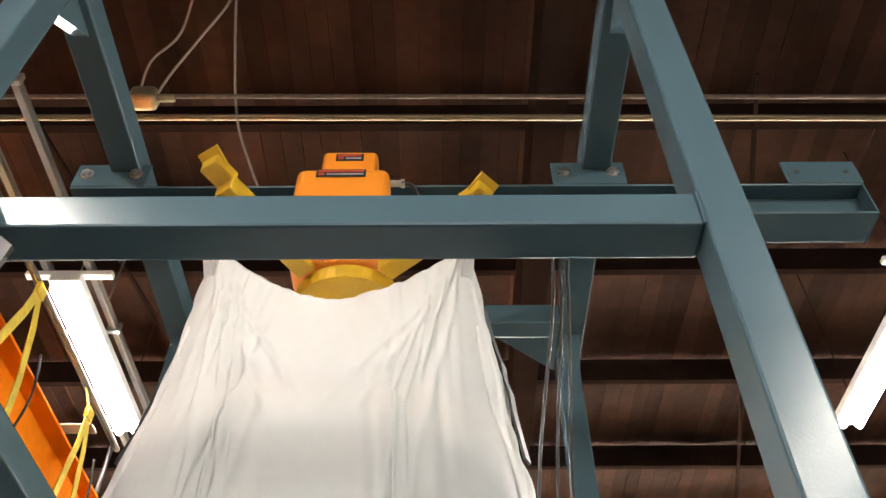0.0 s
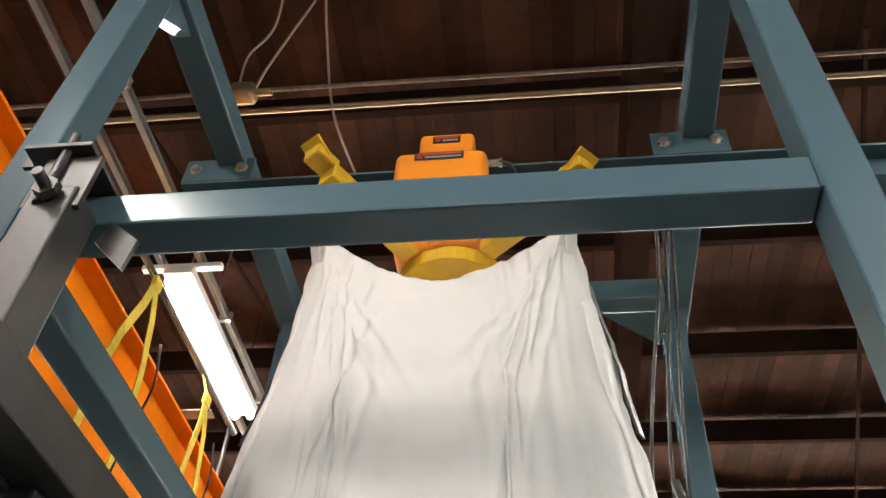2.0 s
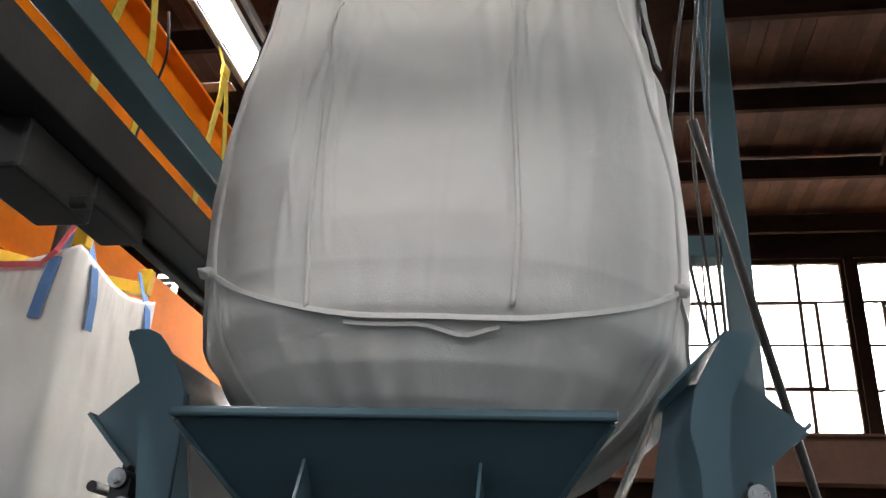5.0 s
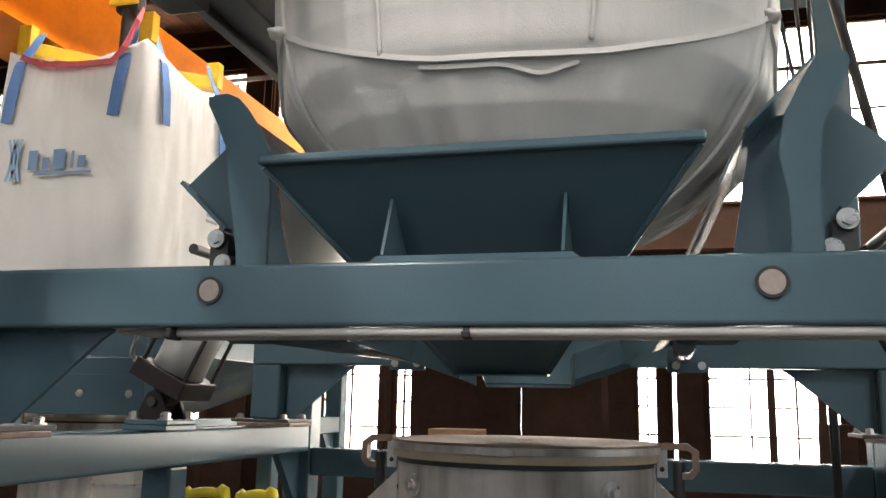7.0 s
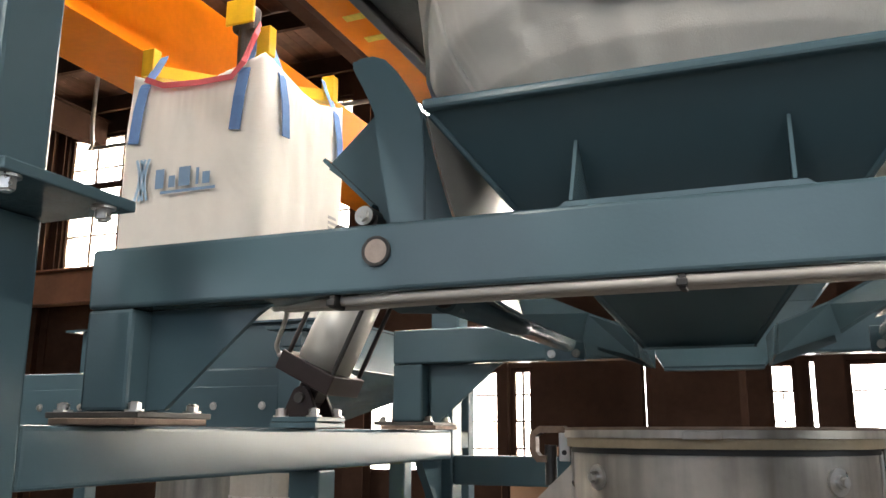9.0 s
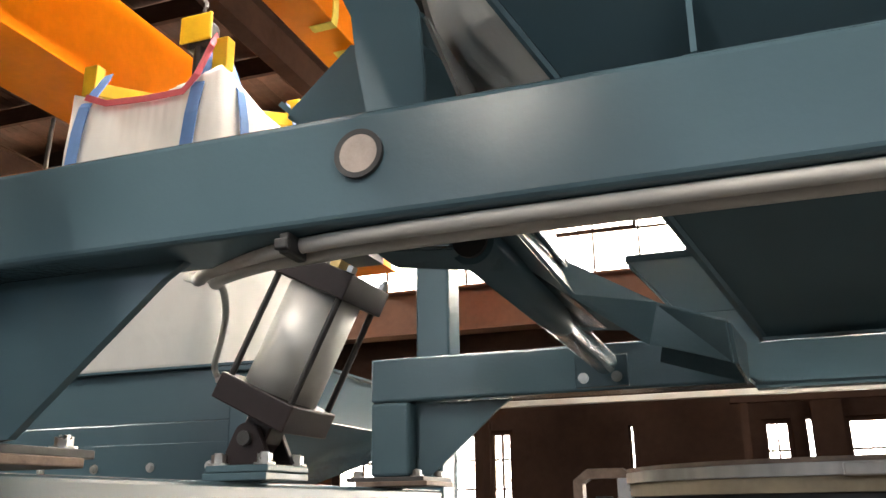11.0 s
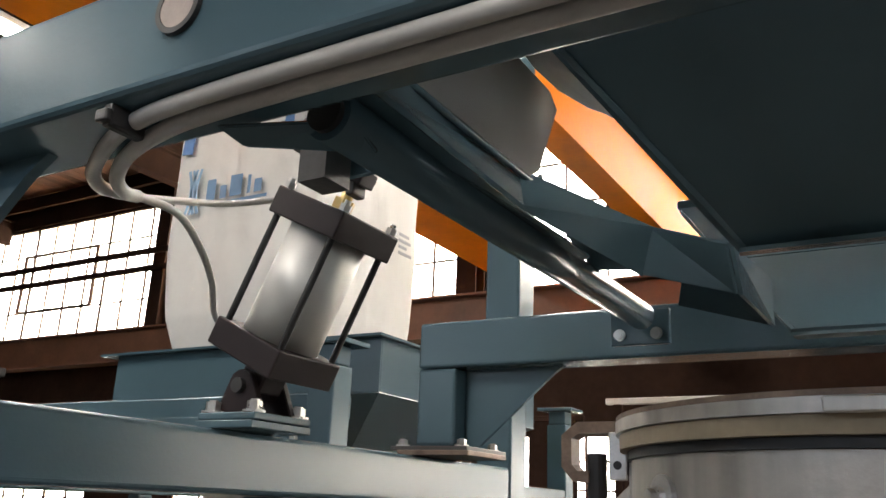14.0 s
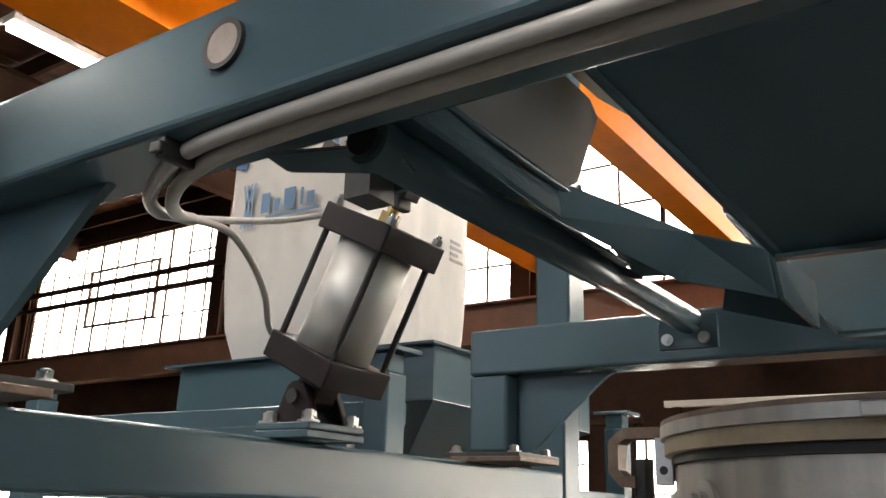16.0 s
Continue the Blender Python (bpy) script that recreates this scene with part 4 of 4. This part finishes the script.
# ---- drum ----
def drum():
    o = thing("receiving_drum", "round stainless steel drum with a clamped rim", "drum", "drums")
    DX, DY = CX + .006, 2.405
    def ring(r0, r1, z0, z1, seg=72):
        bm = bmesh.new()
        cor = ((r0, z0), (r1, z0), (r1, z1), (r0, z1))
        for i in range(4):
            a, b = ([bm.verts.new((DX + r * math.cos(2 * math.pi * k / seg), DY + r * math.sin(2 * math.pi * k / seg), z)) for k in range(seg)] for r, z in (cor[i], cor[(i + 1) % 4]))
            for k in range(seg):
                bm.faces.new((a[k], a[(k + 1) % seg], b[(k + 1) % seg], b[k]))
        bmesh.ops.remove_doubles(bm, verts=bm.verts, dist=.0005)
        bmesh.ops.recalc_face_normals(bm, faces=bm.faces)
        for e in bm.edges:
            e.smooth = e.calc_face_angle(0) < .6
        return bm
    sh = part("shell", ring(.313, .321, 1.255, 1.3875, 96), STEEL, o, "stained stainless steel shell")
    part("scuff_band", ring(.314, .326, 1.388, 1.3995), BLACK, o, "dark scuffed band under the rim")
    part("gasket", ring(.318, .336, 1.40, 1.4195), RUBBER, o, "tan rubber gasket")
    part("rim_band", ring(.314, .341, 1.42, 1.4355), STEEL, o)
    part("lid", ring(.02, .34, 1.436, 1.442), RUSTY, o, "tan flat sealing lid")
    part("lower_flange", ring(.3, .395, 1.243, 1.2545), STEEL, o)
    part("lower_body", ring(.30, .335, .55, 1.2425), STEEL, o)
    part("band_latch", box(DX - .04, DX + .03, DY - .353, DY - .343, 1.418, 1.434, .002), STEEL, o)
    for a in (math.pi * 1.25, math.pi * 1.75, math.pi * .75, math.pi * .25):
        p = Vector((DX + .322 * math.cos(a), DY + .322 * math.sin(a), 1.34)); d = Vector((math.cos(a), math.sin(a), 0))
        part("boss_bolt", join(rod(p - d * .004, p + d * .004, .026, 24), rod(p + d * .004, p + d * .012, .013, 16), hexa(p + d * .012, p + d * .02, .01)), BOLT, o)
    for a in (math.pi, 0):
        d = Vector((math.cos(a), 0, 0))
        c = Vector((DX, DY, 0)) + d * .323
        part("lug_plate", plate3([c + Vector((0, -.05, 1.36)), c + d * .11 + Vector((0, -.05, 1.257)), c + Vector((0, -.05, 1.257))], .006), STEEL, o)
        q = lambda k: DX + d.x * k
        loop = [(.333, 1.372), (.333, 1.43), (.345, 1.438), (.40, 1.438), (.418, 1.425), (.418, 1.385), (.405, 1.37), (.385, 1.37)]
        cl = part("toggle_clamp", strap([(q(r), DY - .03, z) for r, z in loop], .034, .016, (0, 1, 0)), RUSTY, o, "worn flat bar clamp loop")
        part("clamp_sleeve", rod((q(.378), DY - .03, 1.31), (q(.378), DY - .03, 1.402), .014, 14), BLACK, cl)
        part("clamp_bolt", rod((q(.378), DY - .03, 1.27), (q(.378), DY - .03, 1.309), .007, 10), BOLT, cl)
        part("clamp_tab", box(min(q(.326), q(.352)), max(q(.326), q(.352)), DY - .056, DY - .05, 1.365, 1.43, .002), BOLT, cl)
        # Black disc on the tab, painting the hole's shade.
        part("tab_hole", rod((q(.339), DY - .0575, 1.385), (q(.339), DY - .0562, 1.385), .006, 12), BLACK, cl)
        part("weld_bead", rod((q(0.320), DY - .05, 1.26), (q(0.320), DY - .05, 1.395), .005, 8), BOLT, o)
    return o
dr = drum()
for o in dr.children:
    if o.name.split('.')[0] in ('shell', 'gasket', 'rim_band', 'lower_body', 'scuff_band'):
        for p in o.data.polygons:
            p.use_smooth = abs(p.normal.z) < .5

# ---- the neighbouring station: the same again beside the crane ----
OFF = Matrix.Translation((-2.965, 2.23, 0))
for o in (base, dr):
    copy_thing(o, OFF)
HX0, HX1, HY0, HY1, HZ0, HZ1 = -3.69, -2.16, 3.9, 5.35, 1.74, 1.96
hp = thing("feed_hopper", "dark blue square steel hopper under a bulk bag", "hopper")
part("front_wall", box(HX0, HX1, HY0, HY0 + .01, HZ0, HZ1, .002), BLUE, hp)
part("rear_wall", box(HX0, HX1, HY1 - .01, HY1, HZ0, HZ1, .002), BLUE, hp)
part("side_wall", box(HX0, HX0 + .01, HY0 + .011, HY1 - .011, HZ0, HZ1, .002), BLUE, hp)
part("side_wall", box(HX1 - .01, HX1, HY0 + .011, HY1 - .011, HZ0, HZ1, .002), BLUE, hp)
part("rim_flange", join(box(HX0 - .07, HX1 + .03, HY0 - .05, HY0 - .001, HZ1 - .008, HZ1 + .002), box(HX0 - .07, HX0 - .001, HY0, HY1, HZ1 - .008, HZ1 + .002), box(HX1 + .001, HX1 + .03, HY0, HY1, HZ1 - .008, HZ1 + .002)), BLUE, hp)
hcx, hcy = (HX0 + HX1) / 2, (HY0 + HY1) / 2
ring4 = lambda h, z: [(hcx - h, hcy - h, z), (hcx + h, hcy - h, z), (hcx + h, hcy + h, z), (hcx - h, hcy + h, z)]
rim4, out4 = [(HX0, HY0, HZ0 - .002), (HX1, HY0, HZ0 - .002), (HX1, HY1, HZ0 - .002), (HX0, HY1, HZ0 - .002)], ring4(.2, 1.45)
for k in range(4):
    part("slope_plate", plate3([rim4[k], rim4[(k + 1) % 4], out4[(k + 1) % 4], out4[k]], .008), BLUE, hp)
bb = thing("bolted_beam", "blue square tube beam with a bolted side plate", "beam")
part("tube", box(-4.25, -2.26, 3.76, 3.87, 1.63, 1.725, .008), BLUE, bb)
part("side_plate", box(-4.15, -2.3, 3.745, 3.759, 1.45, 1.64, .002), BLUE, bb)
for k in range(7):
    bolt((-4.05 + .27 * k, 3.744, 1.55), (0, -1, 0), bb, .013, .01)
for xp, yp in ((CX + 1.115, 1.41), (CX - 1.115, 1.41), (CX + 1.115, 3.565), (CX - 1.115, 3.565)):
    o = thing("leg_cap", "blue square tube stub with a flat cap plate", "post", "leg caps")
    part("stub", box(xp - .05, xp + .05, yp - .05, yp + .05, 1.80, 1.872, .006), BLUE, o)
    part("cap_plate", box(xp - .105, xp + .105, yp - .09, yp + .09, 1.8725, 1.89, .003), BLUE, o)
    o.matrix_world = OFF

# ---- neighbouring bag ----
NX0, NX1, NY0, NY1, NZ0, NZ1 = -3.775, -2.79, 4.165, 5.12, 2.02, 3.55
def square_bag():
    bm = bmesh.new()
    N, K = 160, 60
    rings = []
    cx, cy = (NX0 + NX1) / 2, (NY0 + NY1) / 2
    for j in range(K + 1):
        f = j / K
        z = NZ0 + (NZ1 - NZ0) * f
        ring = []
        for k in range(N):
            a = 2 * math.pi * k / N
            c, s = math.cos(a), math.sin(a)
            e = 14 if f > .3 else 6 + 8 * f / .3
            q = (abs(c) ** e + abs(s) ** e) ** (-1 / e)
            u = 1 - min(1, abs((a % (math.pi / 2)) - math.pi / 4) / (math.pi / 4))
            t = max(0, (f - .75) / .25)
            sc = 1 + .03 * math.sin(math.pi * f) - .06 * max(0, (.12 - f) / .12)
            d = .012 * noise.noise(Vector((a * 5, z * 3, 8))) + t * .006 * math.sin(a * 60)
            ring.append(bm.verts.new((cx + (NX1 - NX0) / 2 * q * c * sc + d * c, cy + (NY1 - NY0) / 2 * q * s * sc + d * s, z - t * .1 * (1 - u ** 2) + .02 * t * u ** 6)))
        rings.append(ring)
    for a, b in zip(rings, rings[1:]):
        for k in range(N):
            bm.faces.new((a[k], a[(k + 1) % N], b[(k + 1) % N], b[k]))
    bm.faces.new(rings[0][::-1]); bm.faces.new(rings[-1])
    return bm
nb = thing("bulk_bag", "white printed bulk bag with blue lifting loops", "bulk bag")
part("sack", square_bag(), BAG, nb, smooth=True)
NYF, NXF = NY0 - .028, NX1 + .028
for x in (NX0 + .13, NX1 - .14):
    part("lifting_loop", strap([(x - .03, NYF - .004, 3.1), (x - .01, NYF - .004, 3.3), (x, NYF + .02, 3.46), (x + (.02 if x < -3.3 else -.02), NYF + .12, 3.66), (x, NYF + .16, 3.72)], .075, .006, (1, 0, 0)), STRAPB, nb, "blue webbing loop")
for y in (NY0 + .16, NY1 - .14):
    part("lifting_loop", strap([(NXF + .004, y + .03, 3.1), (NXF + .004, y + .01, 3.3), (NXF - .02, y, 3.46), (NXF - .1, y, 3.66), (NXF - .12, y, 3.72)], .075, .006, (0, 1, 0)), STRAPB, nb, "blue webbing loop")
part("tie_cord", strap([(NX0 + .16, NYF - .01, 3.5), (NX0 + .3, NYF - .012, 3.44), (NX0 + .55, NYF - .014, 3.42), (NX0 + .78, NYF - .012, 3.42), (NX0 + .86, NYF - .012, 3.5), (NX1 - .08, NYF + .03, 3.68), (NX1 - .1, NYF + .1, 3.78)], .035, .006, (0, 0, 1)), PINK, nb, "red tie ribbon")
# printed emblem and plain bars
for k in range(4):
    part("print_emblem", strap([(-3.625 + .03 * k + .045 * math.sin(u * math.pi) * (1 if k < 2 else -1) * .6, NYF - .012, 2.74 + .25 * u) for u in [j / 8 for j in range(9)]], .018, .002, (1, 0, 0)), INKL, nb, "pale blue printed swoosh")
for k, (w, hh) in enumerate(((.06, .115), (.045, .07), (.08, .115), (.02, .1), (.05, .07))):
    x0 = -3.48 + (0, .095, .165, .285, .33)[k]
    part("print_bar", box(x0, x0 + w, NYF - .0135, NYF - .0115, 2.80, 2.80 + hh), INK, nb)
part("print_bar", box(-3.44, -3.06, NYF - .0135, NYF - .0115, 2.765, 2.782), INK, nb)
for k in range(4):
    part("print_bar", box(NXF + .011, NXF + .013, 4.86, 4.86 + (.1, .12, .08, .13)[k], 2.74 - .035 * k, 2.757 - .035 * k), GREYINK, nb)

ns = thing("lifting_spreader", "yellow lifting spreader with chain hook above a bag", "lifting frame")
ncx, ncy = (NX0 + NX1) / 2, (NY0 + NY1) / 2
for sx in (-1, 1):
    for sy in (-1, 1):
        a, b = Vector((ncx, ncy, 3.60)), Vector((ncx + sx * .42, ncy + sy * .38, 3.62))
        part("arm", bar(a, b, .07, .08, .005), YELLOW, ns)
        part("end_socket", box(b.x - .045, b.x + .045, b.y - .035, b.y + .035, 3.58, 3.76, .006), YELLOW, ns)
part("hook_block", join(rod((ncx, ncy, 3.7), (ncx, ncy, 4.0), .05), box(ncx - .09, ncx + .09, ncy - .05, ncy + .05, 3.98, 4.16, .03)), BLACK, ns)
part("safety_shell", box(ncx - .12, ncx + .1, ncy - .07, ncy - .052, 4.02, 4.2, .01), YELLOW, ns)
part("chain", join(*[rod((ncx + (.006 if k % 2 else -.006), ncy, 4.16 + .04 * k), (ncx + (.006 if k % 2 else -.006), ncy, 4.2 + .04 * k), .012, 8) for k in range(20)]), DARK, ns)

# ---- cranes ----
def girder(name, x0, x1, y0, y1, z0, z1, label, boxy):
    o = thing(name, label, "crane beam")
    if boxy:
        part("web_box", box(x0, x1, y0, y1, z0, z1, .01), ORANGE, o)
        part("bottom_flange", box(x0 - .05, x1 + .05, y0, y1, z0 - .02, z0 - .001, .003), ORANGE, o)
    else:
        xm = (x0 + x1) / 2
        part("web", box(xm - .008, xm + .008, y0, y1, z0 + .02, z1 - .02), ORANGE, o)
        part("bottom_flange", box(x0, x1, y0, y1, z0, z0 + .019, .004), ORANGE, o)
        part("top_flange", box(x0, x1, y0, y1, z1 - .019, z1, .004), ORANGE, o)
        for k in range(5):
            yy = y0 + (y1 - y0) * (k + .5) / 5
            part("stiffener", box(x0 + .01, xm - .009, yy - .005, yy + .005, z0 + .02, z1 - .02), ORANGE, o)
    return o
girder("crane_runway_beam", -2.52, -2.28, -1.5, 10.4, 3.8, 4.66, "orange painted crane runway I-beam", False)
girder("crane_girder", -5.0, -4.45, 1.6, 10.3, 4.2, 4.95, "orange yellow painted crane box girder", True)
tg = mesh_ob("trolley_beam", join(box(ncx - .06, ncx + .06, 2.5, 6.8, 4.971, 5.2, .006), box(-5.0, -2.3, ncy - .05, ncy + .05, 4.955, 4.97, .006)), DARK)
tagged(tg, "dark steel trolley beam across the crane girder", "crane beam")
for yt, zt, ya, yb in ((3.43, 5.06, 3.2, 3.6), (4.47, 4.97, 4.36, 4.64)):
    o = thing("lifting_sling", "yellow webbing sling looped over the crane beam", "sling", "lifting slings")
    for ye in (ya, yb):
        part("webbing", strap([(-2.36, yt, 5.16), (-2.29, yt, zt), (-2.265, yt + (ye - yt) * .35, zt - .25), (-2.262, yt + (ye - yt) * .8, zt - .55), (-2.262, ye, 4.25), (-2.264, ye, 3.84), (-2.27, ye, 3.782), (-2.4, ye, 3.778)], .06, .006, (0, 1, 0)), SLING, o)
    part("eye_stitch", box(-2.30, -2.27, yt - .045, yt + .045, zt - .06, zt + .02, .006), SLING, o)
    part("cord", tube([(-2.25, yb + .04, 4.75), (-2.24, yb + .1, 4.5), (-2.25, yb + .06, 4.2), (-2.26, yb + .02, 3.9)], .008, 8, 5), BLACK, o, smooth=True)
sr = mesh_ob("sling_bar", join(rod((-2.36, 2.6, 5.17), (-2.36, 5.2, 5.17), .022, 12), rod((-2.36, 2.7, 4.655), (-2.36, 2.7, 5.17), .016, 10), rod((-2.36, 5.1, 4.655), (-2.36, 5.1, 5.17), .016, 10)), DARK)
tagged(sr, "dark steel bar over the crane beam holding slings", "rail")

# ---- dark outrigger clamped to the front beam ----
jb = thing("outrigger_frame", "dark bare steel outrigger clamped to the blue beam", "steel frame")
part("post", box(-1.155, -1.045, 1.12, 1.232, 2.70, 3.11, .006), DARK, jb)
part("arm", box(-1.16, -1.04, 0.55, 2.95, 2.575, 2.699, .006), DARK, jb)
part("arm_flange", box(-1.2, -1.165, .6, 2.9, 2.56, 2.60, .004), DARK, jb)
part("clamp_plate", box(-1.22, -1.05, 1.1, 1.47, 3.232, 3.246, .002), DARK, jb)
part("clamp_plate", box(-1.17, -1.03, 1.13, 1.146, 3.05, 3.226, .002), DARK, jb)
part("clamp_ear", plate3([(-1.25, 1.16, 3.232), (-1.14, 1.16, 3.232), (-1.14, 1.16, 3.30), (-1.25, 1.16, 3.31)], .012), DARK, jb)
part("clamp_ear", plate3([(-1.01, 1.242, 3.11), (-1.03, 1.242, 3.04), (-.93, 1.232, 2.94), (-.92, 1.232, 3.03)], .012), DARK, jb)
part("clamp_stud", rod((-1.12, 1.12, 3.05), (-1.12, 1.12, 3.3), .012), DARK, jb)
part("clamp_stud", rod((-1.1, 1.05, 3.08), (-1.1, 1.24, 3.08), .014), DARK, jb)
part("stud_nut", hexa((-1.1, 1.09, 3.08), (-1.1, 1.112, 3.08), .03), DARK, jb)
part("hanger_block", join(box(-1.24, -1.1, 1.5, 1.78, 2.45, 2.574, .01), box(-1.21, -1.09, 1.75, 2.0, 2.5, 2.574, .01)), DARK, jb)
part("hanger_bolt", rod((-1.17, 1.7, 2.47), (-1.06, 1.7, 2.47), .016), DARK, jb)

# ---- strut, cables and pipes ----
st = mesh_ob("diagonal_strut", rod((0.395, 2.59, 3.2), (0.80, 3.2, 2.0), .016, 12), DARK)
tagged(st, "thin dark diagonal strut rod beside the column", "rod")
for k, (dx, bulge) in enumerate(((0, .1), (.03, .05), (.06, .02))):
    o = mesh_ob("hanging_cable", tube([(.45 + dx, 2.36, 4.25), (.46 + dx, 2.6, 4.0 + bulge), (.47 + dx - bulge, 3.0, 3.4 - bulge), (.53 + dx * .5, 3.3, 2.4), (.565 + dx * .3, 3.42, 1.6), (.57 + dx * .3, 3.44, .02)], .007, 8, 6), BLACK, smooth=True)
    tagged(o, "black control cable hanging beside the rear column", "cable", "hanging cables")
for y, z, r, m_ in ((2.92, 6.0, .02, GOLDP), (2.77, 6.0, .014, RUSTY)):
    o = mesh_ob("conduit_pipe", tube([(-9, y, z), (-3, y - .01, z + .01), (0.5, y, z), (4, y + .02, z), (8.8, y + .02, z)], r, 10, 6), m_, smooth=True)
    tagged(o, "long conduit pipe clipped under the roof", "pipe", "roof conduits")
for x in (-2.58, -2.3):
    o = thing("light_rail", "slotted steel strut rail under the roof", "rail", "strut rails")
    part("channel", join(box(x - .02, x + .02, -1, 8, 5.62, 5.66, .003), box(x - .028, x + .028, -1, 8, 5.661, 5.667)), PIPE, o)
    for k in range(8):
        part("rail_clip", box(x - .045, x + .045, .4 + k, .43 + k, 5.6, 5.68, .003), BOLT, o)
    for yy in (0.2, 4.2, 7.6):
        part("drop_rod", rod((x, yy, 5.668), (x, yy, 6.94), .007, 8), PIPE, o)
jbx = mesh_ob("junction_box", join(box(-1.86, -1.70, 2.71, 2.83, 5.94, 6.06, .03, 3), rod((-1.96, 2.77, 6.0), (-1.6, 2.77, 6.0), .024)), GOLDP)
tagged(jbx, "small dusty junction box on a roof conduit", "junction box")
for pts in ([(-1.86, 2.84, 6.09), (-1.8, 2.7, 6.3), (-1.6, 2.55, 6.4), (-1.5, 2.3, 6.7), (-1.45, 2.2, 6.94)], [(-1.76, 2.84, 6.09), (-1.68, 2.75, 6.2), (-1.5, 2.6, 6.4), (-1.35, 2.5, 6.7), (-1.33, 2.4, 6.94)], [(-1.33, 2.42, 6.94), (-1.28, 2.6, 6.4), (-1.25, 2.9, 6.0), (-1.2, 3.2, 5.9), (-1.15, 3.4, 5.85)]):
    o = mesh_ob("loose_wire", tube(pts, .008, 8, 6), WIRE, smooth=True)
    tagged(o, "loose dusty wire hanging under the roof", "wire", "loose wires")
for k, (x, y) in enumerate(((-9.5, 9.6), (-8.5, 9.4))):
    o = mesh_ob("wall_conduit", tube([(x, y, 6.9), (x, y, 5.7), (x + .3, y + .1, 5.6), (x + 4.2, y + .15, 5.62)], .03, 10, 6), PIPE, smooth=True)
    tagged(o, "pale conduit pipe bent along the wall", "pipe", "wall conduits")

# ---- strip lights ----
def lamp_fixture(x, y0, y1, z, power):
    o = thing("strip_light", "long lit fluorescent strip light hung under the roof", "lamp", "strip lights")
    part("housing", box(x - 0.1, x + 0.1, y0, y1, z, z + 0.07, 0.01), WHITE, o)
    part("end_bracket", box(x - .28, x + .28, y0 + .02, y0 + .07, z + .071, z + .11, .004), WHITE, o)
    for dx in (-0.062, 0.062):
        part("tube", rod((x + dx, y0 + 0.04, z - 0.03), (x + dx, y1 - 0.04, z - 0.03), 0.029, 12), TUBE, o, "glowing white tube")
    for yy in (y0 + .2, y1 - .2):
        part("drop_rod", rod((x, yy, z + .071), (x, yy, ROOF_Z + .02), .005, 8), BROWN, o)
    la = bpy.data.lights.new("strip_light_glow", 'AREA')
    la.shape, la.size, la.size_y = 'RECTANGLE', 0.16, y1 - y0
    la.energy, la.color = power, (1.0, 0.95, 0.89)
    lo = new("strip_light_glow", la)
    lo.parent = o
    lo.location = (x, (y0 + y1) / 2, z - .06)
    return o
# First two hang in view; the pair at x -7.5 is added unseen.
for x, y0, y1 in ((-2.42, 3.8, 5.45), (3.08, 3.7, 5.4), (-7.5, -1, 1), (-7.5, 4.5, 6.5)):
    lamp_fixture(x, y0, y1, 5.5, LAMP)
# Unseen fixtures added behind the camera, powered to light the bag and beams.
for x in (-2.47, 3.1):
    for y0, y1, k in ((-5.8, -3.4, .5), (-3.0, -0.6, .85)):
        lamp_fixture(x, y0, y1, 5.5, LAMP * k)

# ---- things beyond and below ----
for z, x0, x1 in ((2.19, -2.7, 1.0), (2.06, -4.6, -2.9), (2.13, -.6, 1.4)):
    o = mesh_ob("wall_rail", box(x0, x1, 7.98, 8.04, z, z + .05, .006), PALE if x0 == -2.7 else BROWN)
    tagged(o, "long thin rail on posts in front of the far wall", "rail", "far rails")
    for xp in (x0 + .1, x1 - .1):
        p = mesh_ob("rail_post", box(xp - .03, xp + .03, 7.98, 8.04, 0, z - .001), BROWN)
        tagged(p, "dark brown post carrying a thin rail", "post", "far rail posts")
hd = thing("yellow_guard_rail", "bright yellow bent pipe guard rail", "guard rail")
part("rail", tube([(-2.6, 4.6, .0), (-2.6, 4.6, .93), (-2.56, 4.6, 1.01), (-2.42, 4.62, 1.02), (-2.36, 4.62, .95), (-2.36, 4.62, .0)], .028, 12, 6), YEL2, hd, smooth=True)
part("rail", tube([(-2.27, 4.6, .0), (-2.27, 4.6, .93), (-2.23, 4.6, 1.01), (-2.12, 4.62, 1.02), (-2.07, 4.62, .95), (-2.07, 4.62, .0)], .028, 12, 6), YEL2, hd, smooth=True)
for x0, y0, h in ((-2.3, 8.6, 1.3), (-2.9, 8.8, 1.0), (-1.75, 8.7, 1.1)):
    o = mesh_ob("cardboard_box", box(x0, x0 + .5, y0, y0 + .5, 0, h, .01), CARD)
    tagged(o, "brown cardboard carton stacked on the floor", "box", "cartons")
o = mesh_ob("machine_cabinet", box(1.65, 1.95, 10.0, 10.5, 0, 1.42, .01), BROWN)
tagged(o, "small dark cabinet in front of the bright windows", "cabinet")
o = thing("dust_filter", "pale cylindrical filter canister with wire bands", "canister")
part("canister", rod((-2.32, 3.72, .35), (-2.32, 3.72, 1.26), .2, 40), PALE, o)
part("cap", rod((-2.32, 3.72, 1.261), (-2.32, 3.72, 1.3), .17, 40), STEEL, o)
for z in (.8, 1.15):
    part("wire_band", rod((-2.32, 3.72, z), (-2.32, 3.72, z + .012), .205, 40), BOLT, o)
part("stand", box(-2.4, -2.24, 3.64, 3.8, 0, .349), DARK, o)
